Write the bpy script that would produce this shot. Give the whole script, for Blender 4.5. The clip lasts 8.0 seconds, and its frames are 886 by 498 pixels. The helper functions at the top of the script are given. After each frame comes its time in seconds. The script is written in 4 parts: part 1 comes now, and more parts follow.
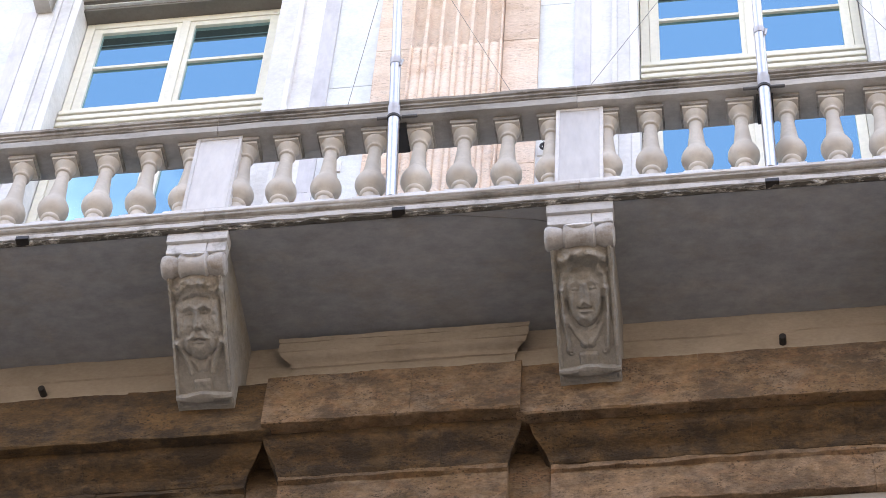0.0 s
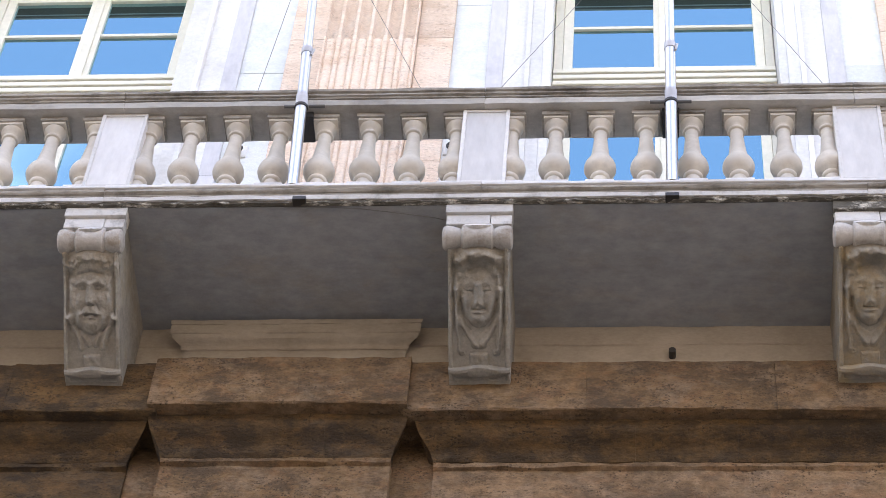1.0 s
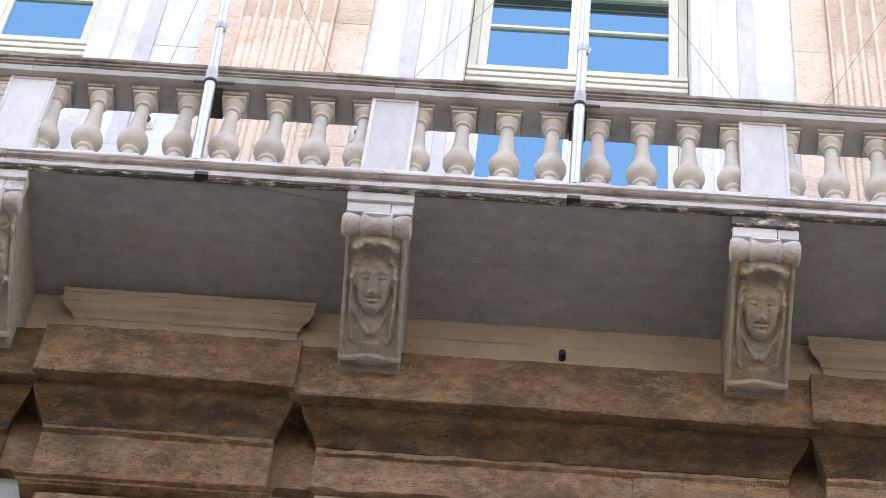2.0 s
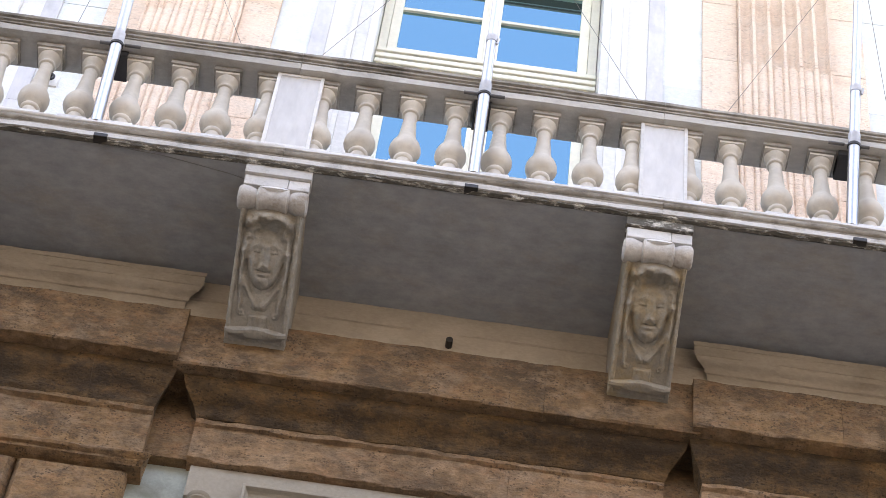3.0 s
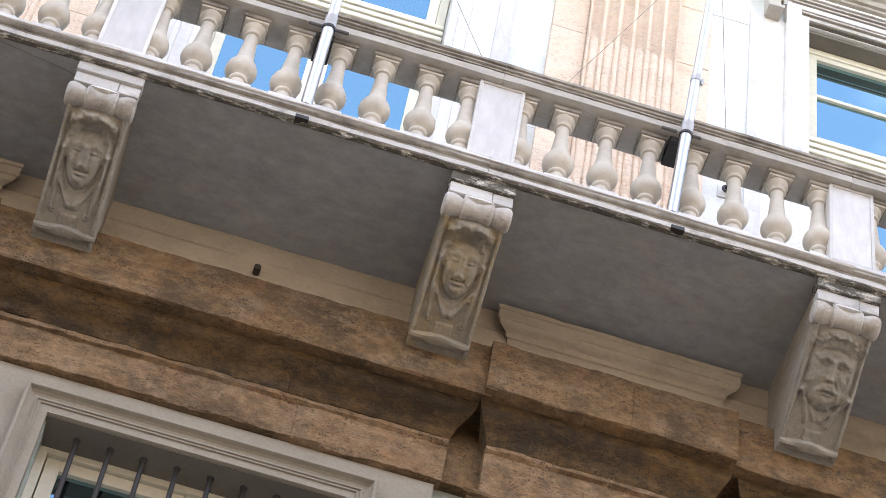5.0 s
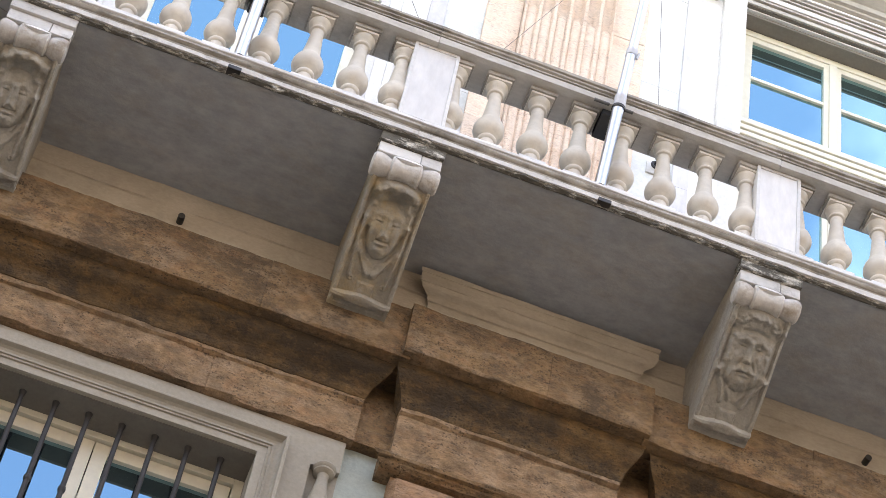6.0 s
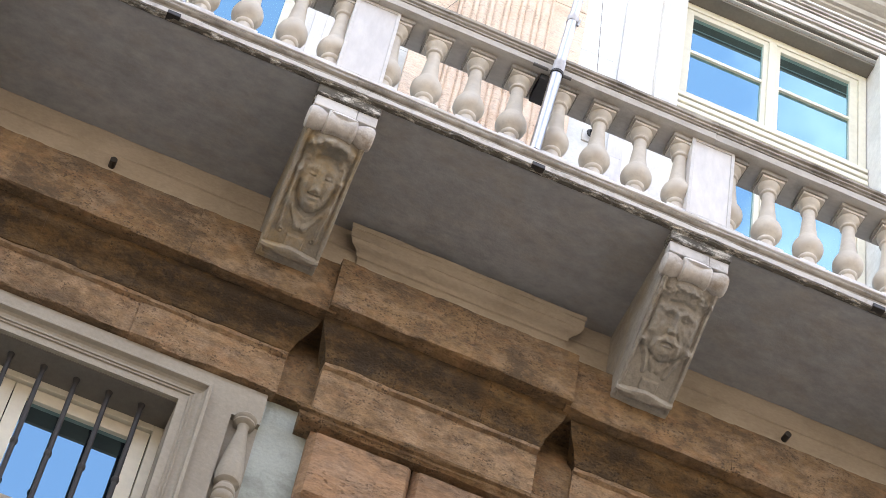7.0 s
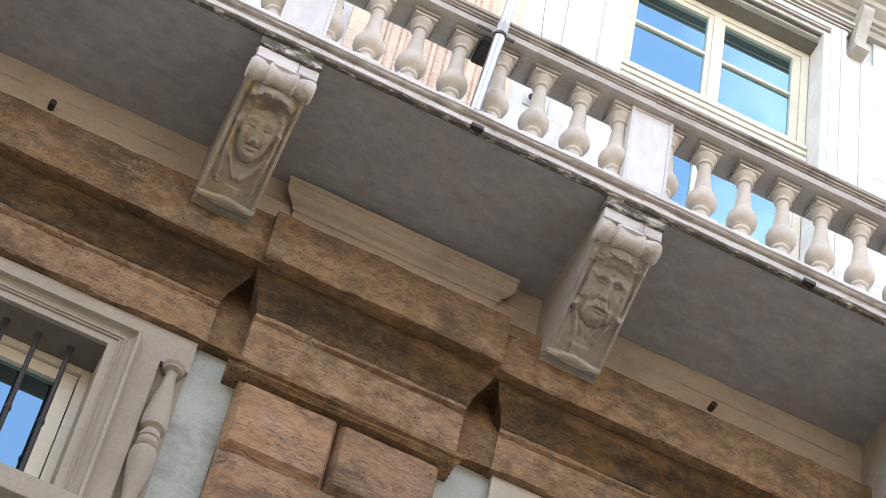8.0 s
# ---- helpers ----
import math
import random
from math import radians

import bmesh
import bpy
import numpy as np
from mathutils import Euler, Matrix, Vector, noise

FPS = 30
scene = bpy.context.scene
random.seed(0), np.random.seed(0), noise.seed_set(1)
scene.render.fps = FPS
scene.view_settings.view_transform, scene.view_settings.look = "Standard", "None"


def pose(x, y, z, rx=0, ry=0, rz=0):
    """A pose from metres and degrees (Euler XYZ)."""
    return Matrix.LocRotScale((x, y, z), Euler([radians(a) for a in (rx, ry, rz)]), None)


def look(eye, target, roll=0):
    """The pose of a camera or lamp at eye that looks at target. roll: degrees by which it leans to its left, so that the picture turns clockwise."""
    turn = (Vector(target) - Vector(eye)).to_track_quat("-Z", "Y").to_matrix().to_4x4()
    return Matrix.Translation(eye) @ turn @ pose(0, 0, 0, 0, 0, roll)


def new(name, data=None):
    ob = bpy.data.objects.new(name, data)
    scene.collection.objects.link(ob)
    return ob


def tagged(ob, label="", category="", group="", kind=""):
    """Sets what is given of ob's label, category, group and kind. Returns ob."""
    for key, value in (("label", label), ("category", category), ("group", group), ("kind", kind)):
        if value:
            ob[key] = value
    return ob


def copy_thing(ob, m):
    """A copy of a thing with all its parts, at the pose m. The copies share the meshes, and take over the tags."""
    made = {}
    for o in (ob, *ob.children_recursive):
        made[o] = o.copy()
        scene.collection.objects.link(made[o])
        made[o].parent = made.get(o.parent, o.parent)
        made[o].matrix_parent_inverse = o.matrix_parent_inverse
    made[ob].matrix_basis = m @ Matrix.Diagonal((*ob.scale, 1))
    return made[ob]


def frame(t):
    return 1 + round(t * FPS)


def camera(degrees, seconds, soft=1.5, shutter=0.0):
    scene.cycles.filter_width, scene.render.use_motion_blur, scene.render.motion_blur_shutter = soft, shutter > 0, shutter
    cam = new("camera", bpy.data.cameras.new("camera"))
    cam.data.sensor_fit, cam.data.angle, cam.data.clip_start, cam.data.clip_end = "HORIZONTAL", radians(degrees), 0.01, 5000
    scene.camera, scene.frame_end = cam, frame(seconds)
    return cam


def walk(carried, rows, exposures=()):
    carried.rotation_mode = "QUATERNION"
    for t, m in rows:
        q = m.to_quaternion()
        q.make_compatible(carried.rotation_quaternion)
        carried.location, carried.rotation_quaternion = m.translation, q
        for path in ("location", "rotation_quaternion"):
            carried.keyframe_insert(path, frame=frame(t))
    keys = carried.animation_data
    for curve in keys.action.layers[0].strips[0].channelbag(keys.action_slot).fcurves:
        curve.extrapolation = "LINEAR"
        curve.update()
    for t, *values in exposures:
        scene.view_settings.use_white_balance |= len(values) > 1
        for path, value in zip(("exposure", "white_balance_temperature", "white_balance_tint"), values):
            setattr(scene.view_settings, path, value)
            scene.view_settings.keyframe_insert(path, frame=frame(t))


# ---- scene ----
# Camera: seconds, place, turn to the left, upward tilt, lean
cam = camera(19.74, 8.0, soft=0.85)
ROWS = [
    (0.0, 0.809, -7.516, 1.598, 11.26, 53.99, 4.84),
    (0.5, 0.840, -7.517, 1.588, 9.61, 54.07, 5.28),
    (1.0, 0.877, -7.517, 1.577, 7.83, 54.11, 5.89),
    (1.5, 0.908, -7.520, 1.575, 6.15, 54.11, 6.61),
    (3.0, 0.989, -7.516, 1.582, 0.60, 54.05, 8.35),
    (3.5, 1.008, -7.506, 1.605, -1.12, 53.93, 8.88),
    (4.0, 1.025, -7.495, 1.622, -2.91, 53.78, 9.66),
    (4.5, 1.034, -7.491, 1.629, -4.56, 53.60, 10.45),
    (5.0, 1.041, -7.486, 1.634, -6.27, 53.40, 11.26),
    (6.5, 1.063, -7.435, 1.663, -10.64, 52.72, 12.36),
    (7.0, 1.075, -7.426, 1.655, -12.00, 52.49, 12.70),
    (7.5, 1.099, -7.427, 1.630, -13.15, 52.28, 13.01),
    (8.0, 1.123, -7.439, 1.612, -14.33, 52.00, 13.27),
]
walk(cam, [(t, pose(x, y, z, 90 + tilt, 0, turn) @ pose(0, 0, 0, 0, 0, lean)) for t, x, y, z, turn, tilt, lean in ROWS],
     exposures=[(0.0, 2.29, 7200, 19), (4.0, 2.42, 7500, 16.5), (8.0, 2.49, 7750, 15.5)])

# ---- light: a street in open shade, the sun behind the palace, warm light thrown back by the houses opposite ----
SUN_UP, SUN_ROUND = 50.0, 20.0
world = bpy.data.worlds.new("sky")
scene.world = world
world.use_nodes = True
wn, wl = world.node_tree.nodes, world.node_tree.links
wn.clear()
sky = wn.new("ShaderNodeTexSky")
sky.sky_type, sky.sun_disc = "NISHITA", False
sky.sun_elevation, sky.sun_rotation = radians(SUN_UP), radians(SUN_ROUND)
sky.air_density, sky.dust_density, sky.ozone_density = 1.0, 0.6, 1.2
coord, cloud, ramp, mixer = wn.new("ShaderNodeTexCoord"), wn.new("ShaderNodeTexNoise"), wn.new("ShaderNodeValToRGB"), wn.new("ShaderNodeMixRGB")
cloud.inputs["Scale"].default_value, cloud.inputs["Detail"].default_value = 3.2, 7
ramp.color_ramp.elements[0].position, ramp.color_ramp.elements[1].position = 0.48, 0.72
mixer.inputs[2].default_value = (7.0, 7.4, 8.0, 1)
background, out = wn.new("ShaderNodeBackground"), wn.new("ShaderNodeOutputWorld")
background.inputs["Strength"].default_value = 0.15
wl.new(coord.outputs["Generated"], cloud.inputs["Vector"])
wl.new(cloud.outputs["Fac"], ramp.inputs["Fac"])
wl.new(ramp.outputs["Color"], mixer.inputs[0])
wl.new(sky.outputs["Color"], mixer.inputs[1])
wl.new(mixer.outputs["Color"], background.inputs["Color"])
wl.new(background.outputs["Background"], out.inputs["Surface"])
sun = new("sun", bpy.data.lights.new("sun", "SUN"))
sun.data.energy, sun.data.angle, sun.data.color = 2.0, radians(0.5), (1.0, 0.95, 0.87)
sun.matrix_world = look((math.sin(radians(SUN_ROUND)) * 40, math.cos(radians(SUN_ROUND)) * 40, 12 + 40 * math.tan(radians(SUN_UP))), (0, 0, 12))

# ---- materials ----


def material(name, base, second, scale=3.0, stain=None, stain_amount=0.5, stain_scale=1.2, grain=40.0, pores=0.0, pore_scale=30.0, bump=0.3, rough=0.75,
             stretch=(1, 1, 1), vary=0.1, threshold=0.5, worn=None, worn_amount=0.5, tints=(), mottle=0.0, mottle_amount=0.6, broad=0.0):
    m = bpy.data.materials.new(name)
    m.use_nodes = True
    n, l = m.node_tree.nodes, m.node_tree.links
    bsdf = n["Principled BSDF"]
    geo, info = n.new("ShaderNodeNewGeometry"), n.new("ShaderNodeObjectInfo")
    stretcher = n.new("ShaderNodeVectorMath")
    stretcher.operation = "MULTIPLY"
    stretcher.inputs[1].default_value = stretch
    l.new(geo.outputs["Position"], stretcher.inputs[0])

    def tex(size, detail=6.0, roughness=0.6, plain=False):
        t = n.new("ShaderNodeTexNoise")
        t.inputs["Scale"].default_value, t.inputs["Detail"].default_value, t.inputs["Roughness"].default_value = size, detail, roughness
        l.new(geo.outputs["Position"] if plain else stretcher.outputs[0], t.inputs["Vector"])
        return t

    def remap(source, low, high):
        r = n.new("ShaderNodeMapRange")
        r.inputs["From Min"].default_value, r.inputs["From Max"].default_value = low, high
        l.new(source, r.inputs["Value"])
        return r.outputs["Result"]

    def mix(fac, a, b, kind="MIX"):
        x = n.new("ShaderNodeMixRGB")
        x.blend_type = kind
        for socket, value in zip(x.inputs, (fac, a, b)):
            if isinstance(value, (tuple, float, int)):
                socket.default_value = (*value, 1) if isinstance(value, tuple) else value
            else:
                l.new(value, socket)
        return x.outputs["Color"]

    col = mix(remap(tex(scale).outputs["Fac"], 0.32, 0.68), base, second)
    fine = tex(grain, 4.0)
    if broad:
        wide = tex(1.5, 4.0, 0.55)
        span = n.new("ShaderNodeMapRange")
        span.inputs["From Min"].default_value, span.inputs["From Max"].default_value = 0.34, 0.66
        span.inputs["To Min"].default_value, span.inputs["To Max"].default_value = 1 - broad, 1 + broad
        l.new(wide.outputs["Fac"], span.inputs["Value"])
        sway = n.new("ShaderNodeHueSaturation")
        sway.inputs["Saturation"].default_value = 1.08
        l.new(span.outputs["Result"], sway.inputs["Value"])
        l.new(col, sway.inputs["Color"])
        col = sway.outputs["Color"]
    for k, tint in enumerate(tints):
        blot = tex(stain_scale * (1.3 + 0.7 * k), 7.0, 0.68)
        blot.inputs["Distortion"].default_value = 0.4
        fac = n.new("ShaderNodeMath")
        fac.operation = "MULTIPLY"
        fac.inputs[1].default_value = 0.7
        shift = n.new("ShaderNodeVectorMath")
        shift.inputs[1].default_value = (7.3 * (k + 1), 2.1, 5.7 * (k + 1))
        l.new(stretcher.outputs[0], shift.inputs[0])
        l.new(shift.outputs[0], blot.inputs["Vector"])
        l.new(remap(blot.outputs["Fac"], 0.50, 0.64), fac.inputs[0])
        col = mix(fac.outputs[0], col, tint)
    if worn:
        rub = tex(stain_scale * 1.7, 6.0, 0.65)
        fac = n.new("ShaderNodeMath")
        fac.operation = "MULTIPLY"
        fac.inputs[1].default_value = worn_amount
        l.new(remap(rub.outputs["Fac"], 0.52, 0.60), fac.inputs[0])
        col = mix(fac.outputs[0], col, worn)
    col = mix(0.42 if tints else 0.3, col, mix(remap(fine.outputs["Fac"], 0.3, 0.7), tuple(c * 0.72 for c in base), tuple(min(1, c * 1.2) for c in base)))
    if stain:
        patch = tex(stain_scale, 10.0, 0.74 if tints else 0.7, not tints)
        fac = n.new("ShaderNodeMath")
        fac.operation = "MULTIPLY"
        fac.inputs[1].default_value = stain_amount
        l.new(remap(patch.outputs["Fac"], threshold, threshold + (0.12 if tints else 0.2)), fac.inputs[0])
        col = mix(fac.outputs[0], col, stain)
    shade = n.new("ShaderNodeMapRange")
    shade.inputs["To Min"].default_value, shade.inputs["To Max"].default_value = 1 - vary, 1 + vary
    l.new(info.outputs["Random"], shade.inputs["Value"])
    tone = n.new("ShaderNodeHueSaturation")
    l.new(col, tone.inputs["Color"])
    l.new(shade.outputs["Result"], tone.inputs["Value"])
    col = tone.outputs["Color"]
    height = fine.outputs["Fac"]
    if mottle:
        speck = tex(mottle, 9.0, 0.78)
        fac = n.new("ShaderNodeMath")
        fac.operation = "MULTIPLY"
        fac.inputs[1].default_value = mottle_amount
        l.new(remap(speck.outputs["Fac"], 0.47, 0.63), fac.inputs[0])
        col = mix(fac.outputs[0], col, tuple(c * 0.38 for c in base))
        light = n.new("ShaderNodeMath")
        light.operation = "MULTIPLY"
        light.inputs[1].default_value = mottle_amount * 0.6
        l.new(remap(speck.outputs["Fac"], 0.46, 0.32), light.inputs[0])
        col = mix(light.outputs[0], col, tuple(min(0.85, c * 1.7) for c in base))
    if pores:
        warp = n.new("ShaderNodeVectorMath")
        warp.operation = "MULTIPLY_ADD"
        warp.inputs[1].default_value = (0.02, 0.02, 0.02)
        l.new(tex(pore_scale * 1.3, 2.0).outputs["Color"], warp.inputs[0])
        l.new(stretcher.outputs[0], warp.inputs[2])
        pits = n.new("ShaderNodeTexVoronoi")
        pits.inputs["Scale"].default_value = pore_scale
        l.new(warp.outputs[0], pits.inputs["Vector"])
        pick = n.new("ShaderNodeSeparateColor")
        l.new(pits.outputs["Color"], pick.inputs[0])
        size = n.new("ShaderNodeMath")
        size.operation = "MULTIPLY_ADD"
        size.inputs[1].default_value, size.inputs[2].default_value = 0.85, -0.16
        l.new(pick.outputs[0], size.inputs[0])
        depth = n.new("ShaderNodeMath")
        depth.operation = "SUBTRACT"
        l.new(size.outputs[0], depth.inputs[0])
        l.new(pits.outputs["Distance"], depth.inputs[1])
        crowd = tex(pore_scale * 0.075, 4.0, 0.6)
        both = n.new("ShaderNodeMath")
        both.operation = "MULTIPLY"
        l.new(remap(crowd.outputs["Fac"], 0.40, 0.58), both.inputs[0])
        l.new(remap(depth.outputs[0], 0.02, 0.22), both.inputs[1])
        hole = both.outputs[0]
        fac = n.new("ShaderNodeMath")
        fac.operation = "MULTIPLY"
        fac.inputs[1].default_value = pores
        l.new(hole, fac.inputs[0])
        col = mix(fac.outputs[0], col, tuple(c * 0.30 for c in base))
        dig = n.new("ShaderNodeMath")
        dig.operation = "MULTIPLY_ADD"
        dig.inputs[1].default_value = -1.2
        l.new(fac.outputs[0], dig.inputs[0])
        l.new(height, dig.inputs[2])
        height = dig.outputs[0]
    l.new(col, bsdf.inputs["Base Color"])
    bsdf.inputs["Roughness"].default_value = rough
    b = n.new("ShaderNodeBump")
    b.inputs["Strength"].default_value, b.inputs["Distance"].default_value = bump, 0.012
    l.new(height, b.inputs["Height"])
    l.new(b.outputs["Normal"], bsdf.inputs["Normal"])
    return m


MARBLE = material("white_marble", (0.71, 0.695, 0.67), (0.57, 0.56, 0.55), 2.5, (0.36, 0.32, 0.27), 0.35, 2.2, 30, bump=0.15, rough=0.55)
RAIL = material("weathered_marble_rail", (0.50, 0.475, 0.43), (0.39, 0.365, 0.325), 3.0, (0.19, 0.17, 0.14), 0.65, 2.5, 40, bump=0.25, rough=0.7, stretch=(0.4, 1, 1))
DIRTY = material("dirty_marble_moulding", (0.44, 0.41, 0.36), (0.29, 0.265, 0.225), 5.0, (0.08, 0.07, 0.055), 0.8, 3.5, 50, 0.4, 50, bump=0.4, rough=0.85, stretch=(0.3, 1, 1), threshold=0.46)
PANEL = material("veined_marble_panel", (0.66, 0.645, 0.625), (0.57, 0.555, 0.54), 4.0, (0.50, 0.49, 0.485), 0.25, 3.0, 25, bump=0.06, rough=0.45, stretch=(1, 1, 0.3))
BALUSTER = material("cream_marble", (0.63, 0.575, 0.49), (0.53, 0.48, 0.41), 6.0, (0.33, 0.27, 0.20), 0.4, 5.0, 40, bump=0.12, rough=0.5, vary=0.08)
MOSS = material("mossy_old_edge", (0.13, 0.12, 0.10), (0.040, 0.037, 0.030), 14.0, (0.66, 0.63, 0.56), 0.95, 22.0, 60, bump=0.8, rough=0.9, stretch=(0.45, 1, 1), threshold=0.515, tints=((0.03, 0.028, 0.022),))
SOFFIT = material("grey_soffit_plaster", (0.362, 0.372, 0.382), (0.262, 0.274, 0.287), 2.6, (0.305, 0.278, 0.232), 0.4, 3.0, 14, bump=0.5, rough=0.9, threshold=0.50, mottle=13, mottle_amount=0.2, stretch=(0.6, 1, 1), tints=((0.285, 0.308, 0.330), (0.375, 0.350, 0.315)))
CORBEL = material("carved_grey_stone", (0.36, 0.335, 0.288), (0.245, 0.228, 0.200), 7.0, (0.36, 0.27, 0.15), 0.5, 4.5, 60, 0.12, 60, bump=0.45, rough=0.8, threshold=0.52, mottle=16, mottle_amount=0.25)
SCROLL = material("weathered_scroll_marble", (0.54, 0.51, 0.47), (0.42, 0.39, 0.35), 7.0, (0.22, 0.155, 0.09), 0.8, 7.0, 50, bump=0.35, rough=0.65, threshold=0.49, mottle=18, mottle_amount=0.2)
ABACUS = material("stained_pale_marble", (0.60, 0.585, 0.56), (0.48, 0.465, 0.44), 5.0, (0.11, 0.095, 0.075), 0.75, 7.0, 40, bump=0.3, rough=0.65, threshold=0.535)
OCHRE = material("ochre_stained_carved_stone", (0.35, 0.318, 0.262), (0.235, 0.212, 0.178), 7.0, (0.40, 0.285, 0.13), 0.7, 5.0, 60, 0.12, 60, bump=0.45, rough=0.8, threshold=0.47, mottle=16, mottle_amount=0.25)
TAN = material("tan_moulding_stone", (0.445, 0.385, 0.308), (0.362, 0.308, 0.242), 4.0, (0.19, 0.155, 0.11), 0.4, 2.6, 60, bump=0.4, rough=0.85, stretch=(0.55, 1, 1))
BROWN = material("brown_travertine", (0.226, 0.142, 0.072), (0.150, 0.090, 0.042), 7.0, (0.050, 0.036, 0.022), 0.70, 4.5, 70, 0.85, 84, bump=0.75, rough=0.9, stretch=(0.75, 1, 1.1), vary=0.09, threshold=0.50, mottle=17, mottle_amount=0.7, broad=0.45, worn=(0.33, 0.225, 0.14), worn_amount=0.5, tints=((0.28, 0.21, 0.145), (0.28, 0.128, 0.050)))
FRIEZE = material("pale_pinkish_travertine", (0.300, 0.196, 0.112), (0.215, 0.134, 0.070), 7.0, (0.050, 0.036, 0.022), 0.55, 4.5, 70, 0.85, 84, bump=0.75, rough=0.9, stretch=(0.75, 1, 1.1), vary=0.09, threshold=0.50, mottle=17, mottle_amount=0.7, broad=0.3, worn=(0.42, 0.30, 0.20), worn_amount=0.5, tints=((0.28, 0.21, 0.145), (0.28, 0.128, 0.050)))
# darker, blotchier travertine for the cymas and the first bays
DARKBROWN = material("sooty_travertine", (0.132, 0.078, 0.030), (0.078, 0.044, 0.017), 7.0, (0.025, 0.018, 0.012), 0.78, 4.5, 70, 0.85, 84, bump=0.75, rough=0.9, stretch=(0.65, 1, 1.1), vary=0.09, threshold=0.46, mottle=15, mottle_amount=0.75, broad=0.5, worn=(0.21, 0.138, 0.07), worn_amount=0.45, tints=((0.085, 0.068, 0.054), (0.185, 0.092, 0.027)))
RUSTIC = material("rusticated_brown_stone", (0.315, 0.195, 0.115), (0.235, 0.135, 0.075), 5.0, (0.10, 0.070, 0.045), 0.75, 2.6, 30, 0.6, 90, bump=1.2, rough=0.9, mottle=24, mottle_amount=0.45, broad=0.15, stretch=(0.6, 1, 1.1), worn=(0.38, 0.26, 0.17), worn_amount=0.5, vary=0.12, threshold=0.48, tints=((0.28, 0.21, 0.155), (0.33, 0.17, 0.085)))
PINK = material("pink_pilaster_stone", (0.78, 0.63, 0.51), (0.70, 0.52, 0.40), 4.5, (0.56, 0.38, 0.26), 0.5, 3.5, 55, 0.30, 60, bump=0.9, rough=0.9, stretch=(0.55, 1, 1.2), threshold=0.52, tints=((0.70, 0.59, 0.50),))
GREEN = material("pale_green_plaster", (0.36, 0.40, 0.37), (0.30, 0.34, 0.32), 3.5, (0.18, 0.195, 0.165), 0.8, 3.5, 60, bump=0.3, rough=0.9)
PALE = material("pale_marble_cladding", (0.68, 0.69, 0.68), (0.58, 0.60, 0.595), 2.5, (0.42, 0.46, 0.455), 0.45, 4.0, 40, bump=0.25, rough=0.7)
SURROUND = material("grey_window_surround", (0.355, 0.322, 0.265), (0.30, 0.272, 0.225), 2.5, (0.25, 0.22, 0.175), 0.5, 3.0, 50, bump=0.2, rough=0.8)
CREAM = material("cream_painted_wood", (0.72, 0.685, 0.57), (0.66, 0.625, 0.51), 5.0, bump=0.04, rough=0.45, grain=20)
# lintel undersides: their shade is put into a darker stone colour
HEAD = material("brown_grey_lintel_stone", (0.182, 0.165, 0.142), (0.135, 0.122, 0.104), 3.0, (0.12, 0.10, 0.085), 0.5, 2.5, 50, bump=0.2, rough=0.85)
IRON = material("dark_wrought_iron", (0.028, 0.027, 0.029), (0.018, 0.017, 0.017), 20.0, (0.06, 0.04, 0.03), 0.4, 12.0, bump=0.2, rough=0.65)
BLACK = material("black_metal", (0.02, 0.018, 0.016), (0.035, 0.03, 0.026), 20.0, bump=0.1, rough=0.5)
VEINED = material("lilac_veined_marble", (0.62, 0.60, 0.61), (0.50, 0.485, 0.50), 5.0, (0.36, 0.35, 0.37), 0.4, 4.0, 30, bump=0.1, rough=0.5, stretch=(1, 1, 0.25))
ALU = material("brushed_aluminium", (0.56, 0.56, 0.57), (0.49, 0.49, 0.505), 12.0, bump=0.03, rough=0.30)
ALU.node_tree.nodes["Principled BSDF"].inputs["Metallic"].default_value = 0.9
STRAP = material("grey_clamp_metal", (0.52, 0.52, 0.54), (0.43, 0.43, 0.45), 14.0, bump=0.05, rough=0.4)
STEEL = material("dull_dark_steel", (0.13, 0.125, 0.12), (0.09, 0.085, 0.08), 14.0, bump=0.05, rough=0.5)
WIRE = material("steel_wire", (0.24, 0.235, 0.23), (0.19, 0.185, 0.18), 14.0, bump=0.0, rough=0.5)
PAVING = material("street_paving", (0.112, 0.108, 0.104), (0.086, 0.083, 0.081), 1.5, (0.10, 0.095, 0.09), 0.4, 0.6, 30, bump=0.3, rough=0.9)
OPPOSITE = material("ochre_street_plaster", (0.275, 0.235, 0.192), (0.24, 0.206, 0.167), 0.8, (0.20, 0.17, 0.14), 0.4, 0.5, 30, bump=0.2, rough=0.9)



def make_glass(name, share_of_sky, tint):
    m = bpy.data.materials.new(name)
    m.use_nodes = True
    n, l = m.node_tree.nodes, m.node_tree.links
    glossy, deep, blend = n.new("ShaderNodeBsdfGlossy"), n.new("ShaderNodeBsdfDiffuse"), n.new("ShaderNodeMixShader")
    glossy.inputs["Roughness"].default_value = 0.015
    glossy.inputs["Color"].default_value = (*tint, 1)
    deep.inputs["Color"].default_value = (0.012, 0.014, 0.016, 1)
    blend.inputs[0].default_value = share_of_sky
    l.new(deep.outputs[0], blend.inputs[1])
    l.new(glossy.outputs[0], blend.inputs[2])
    l.new(blend.outputs[0], n["Material Output"].inputs["Surface"])
    return m


GLASS = make_glass("reflecting_glass", 0.55, (0.52, 0.885, 1.0))
DIM_GLASS = make_glass("dim_reflecting_glass", 0.47, (0.50, 0.83, 1.0))

# ---- mesh helpers ----
Z0 = 12.5  # height of the balcony's underside over the street


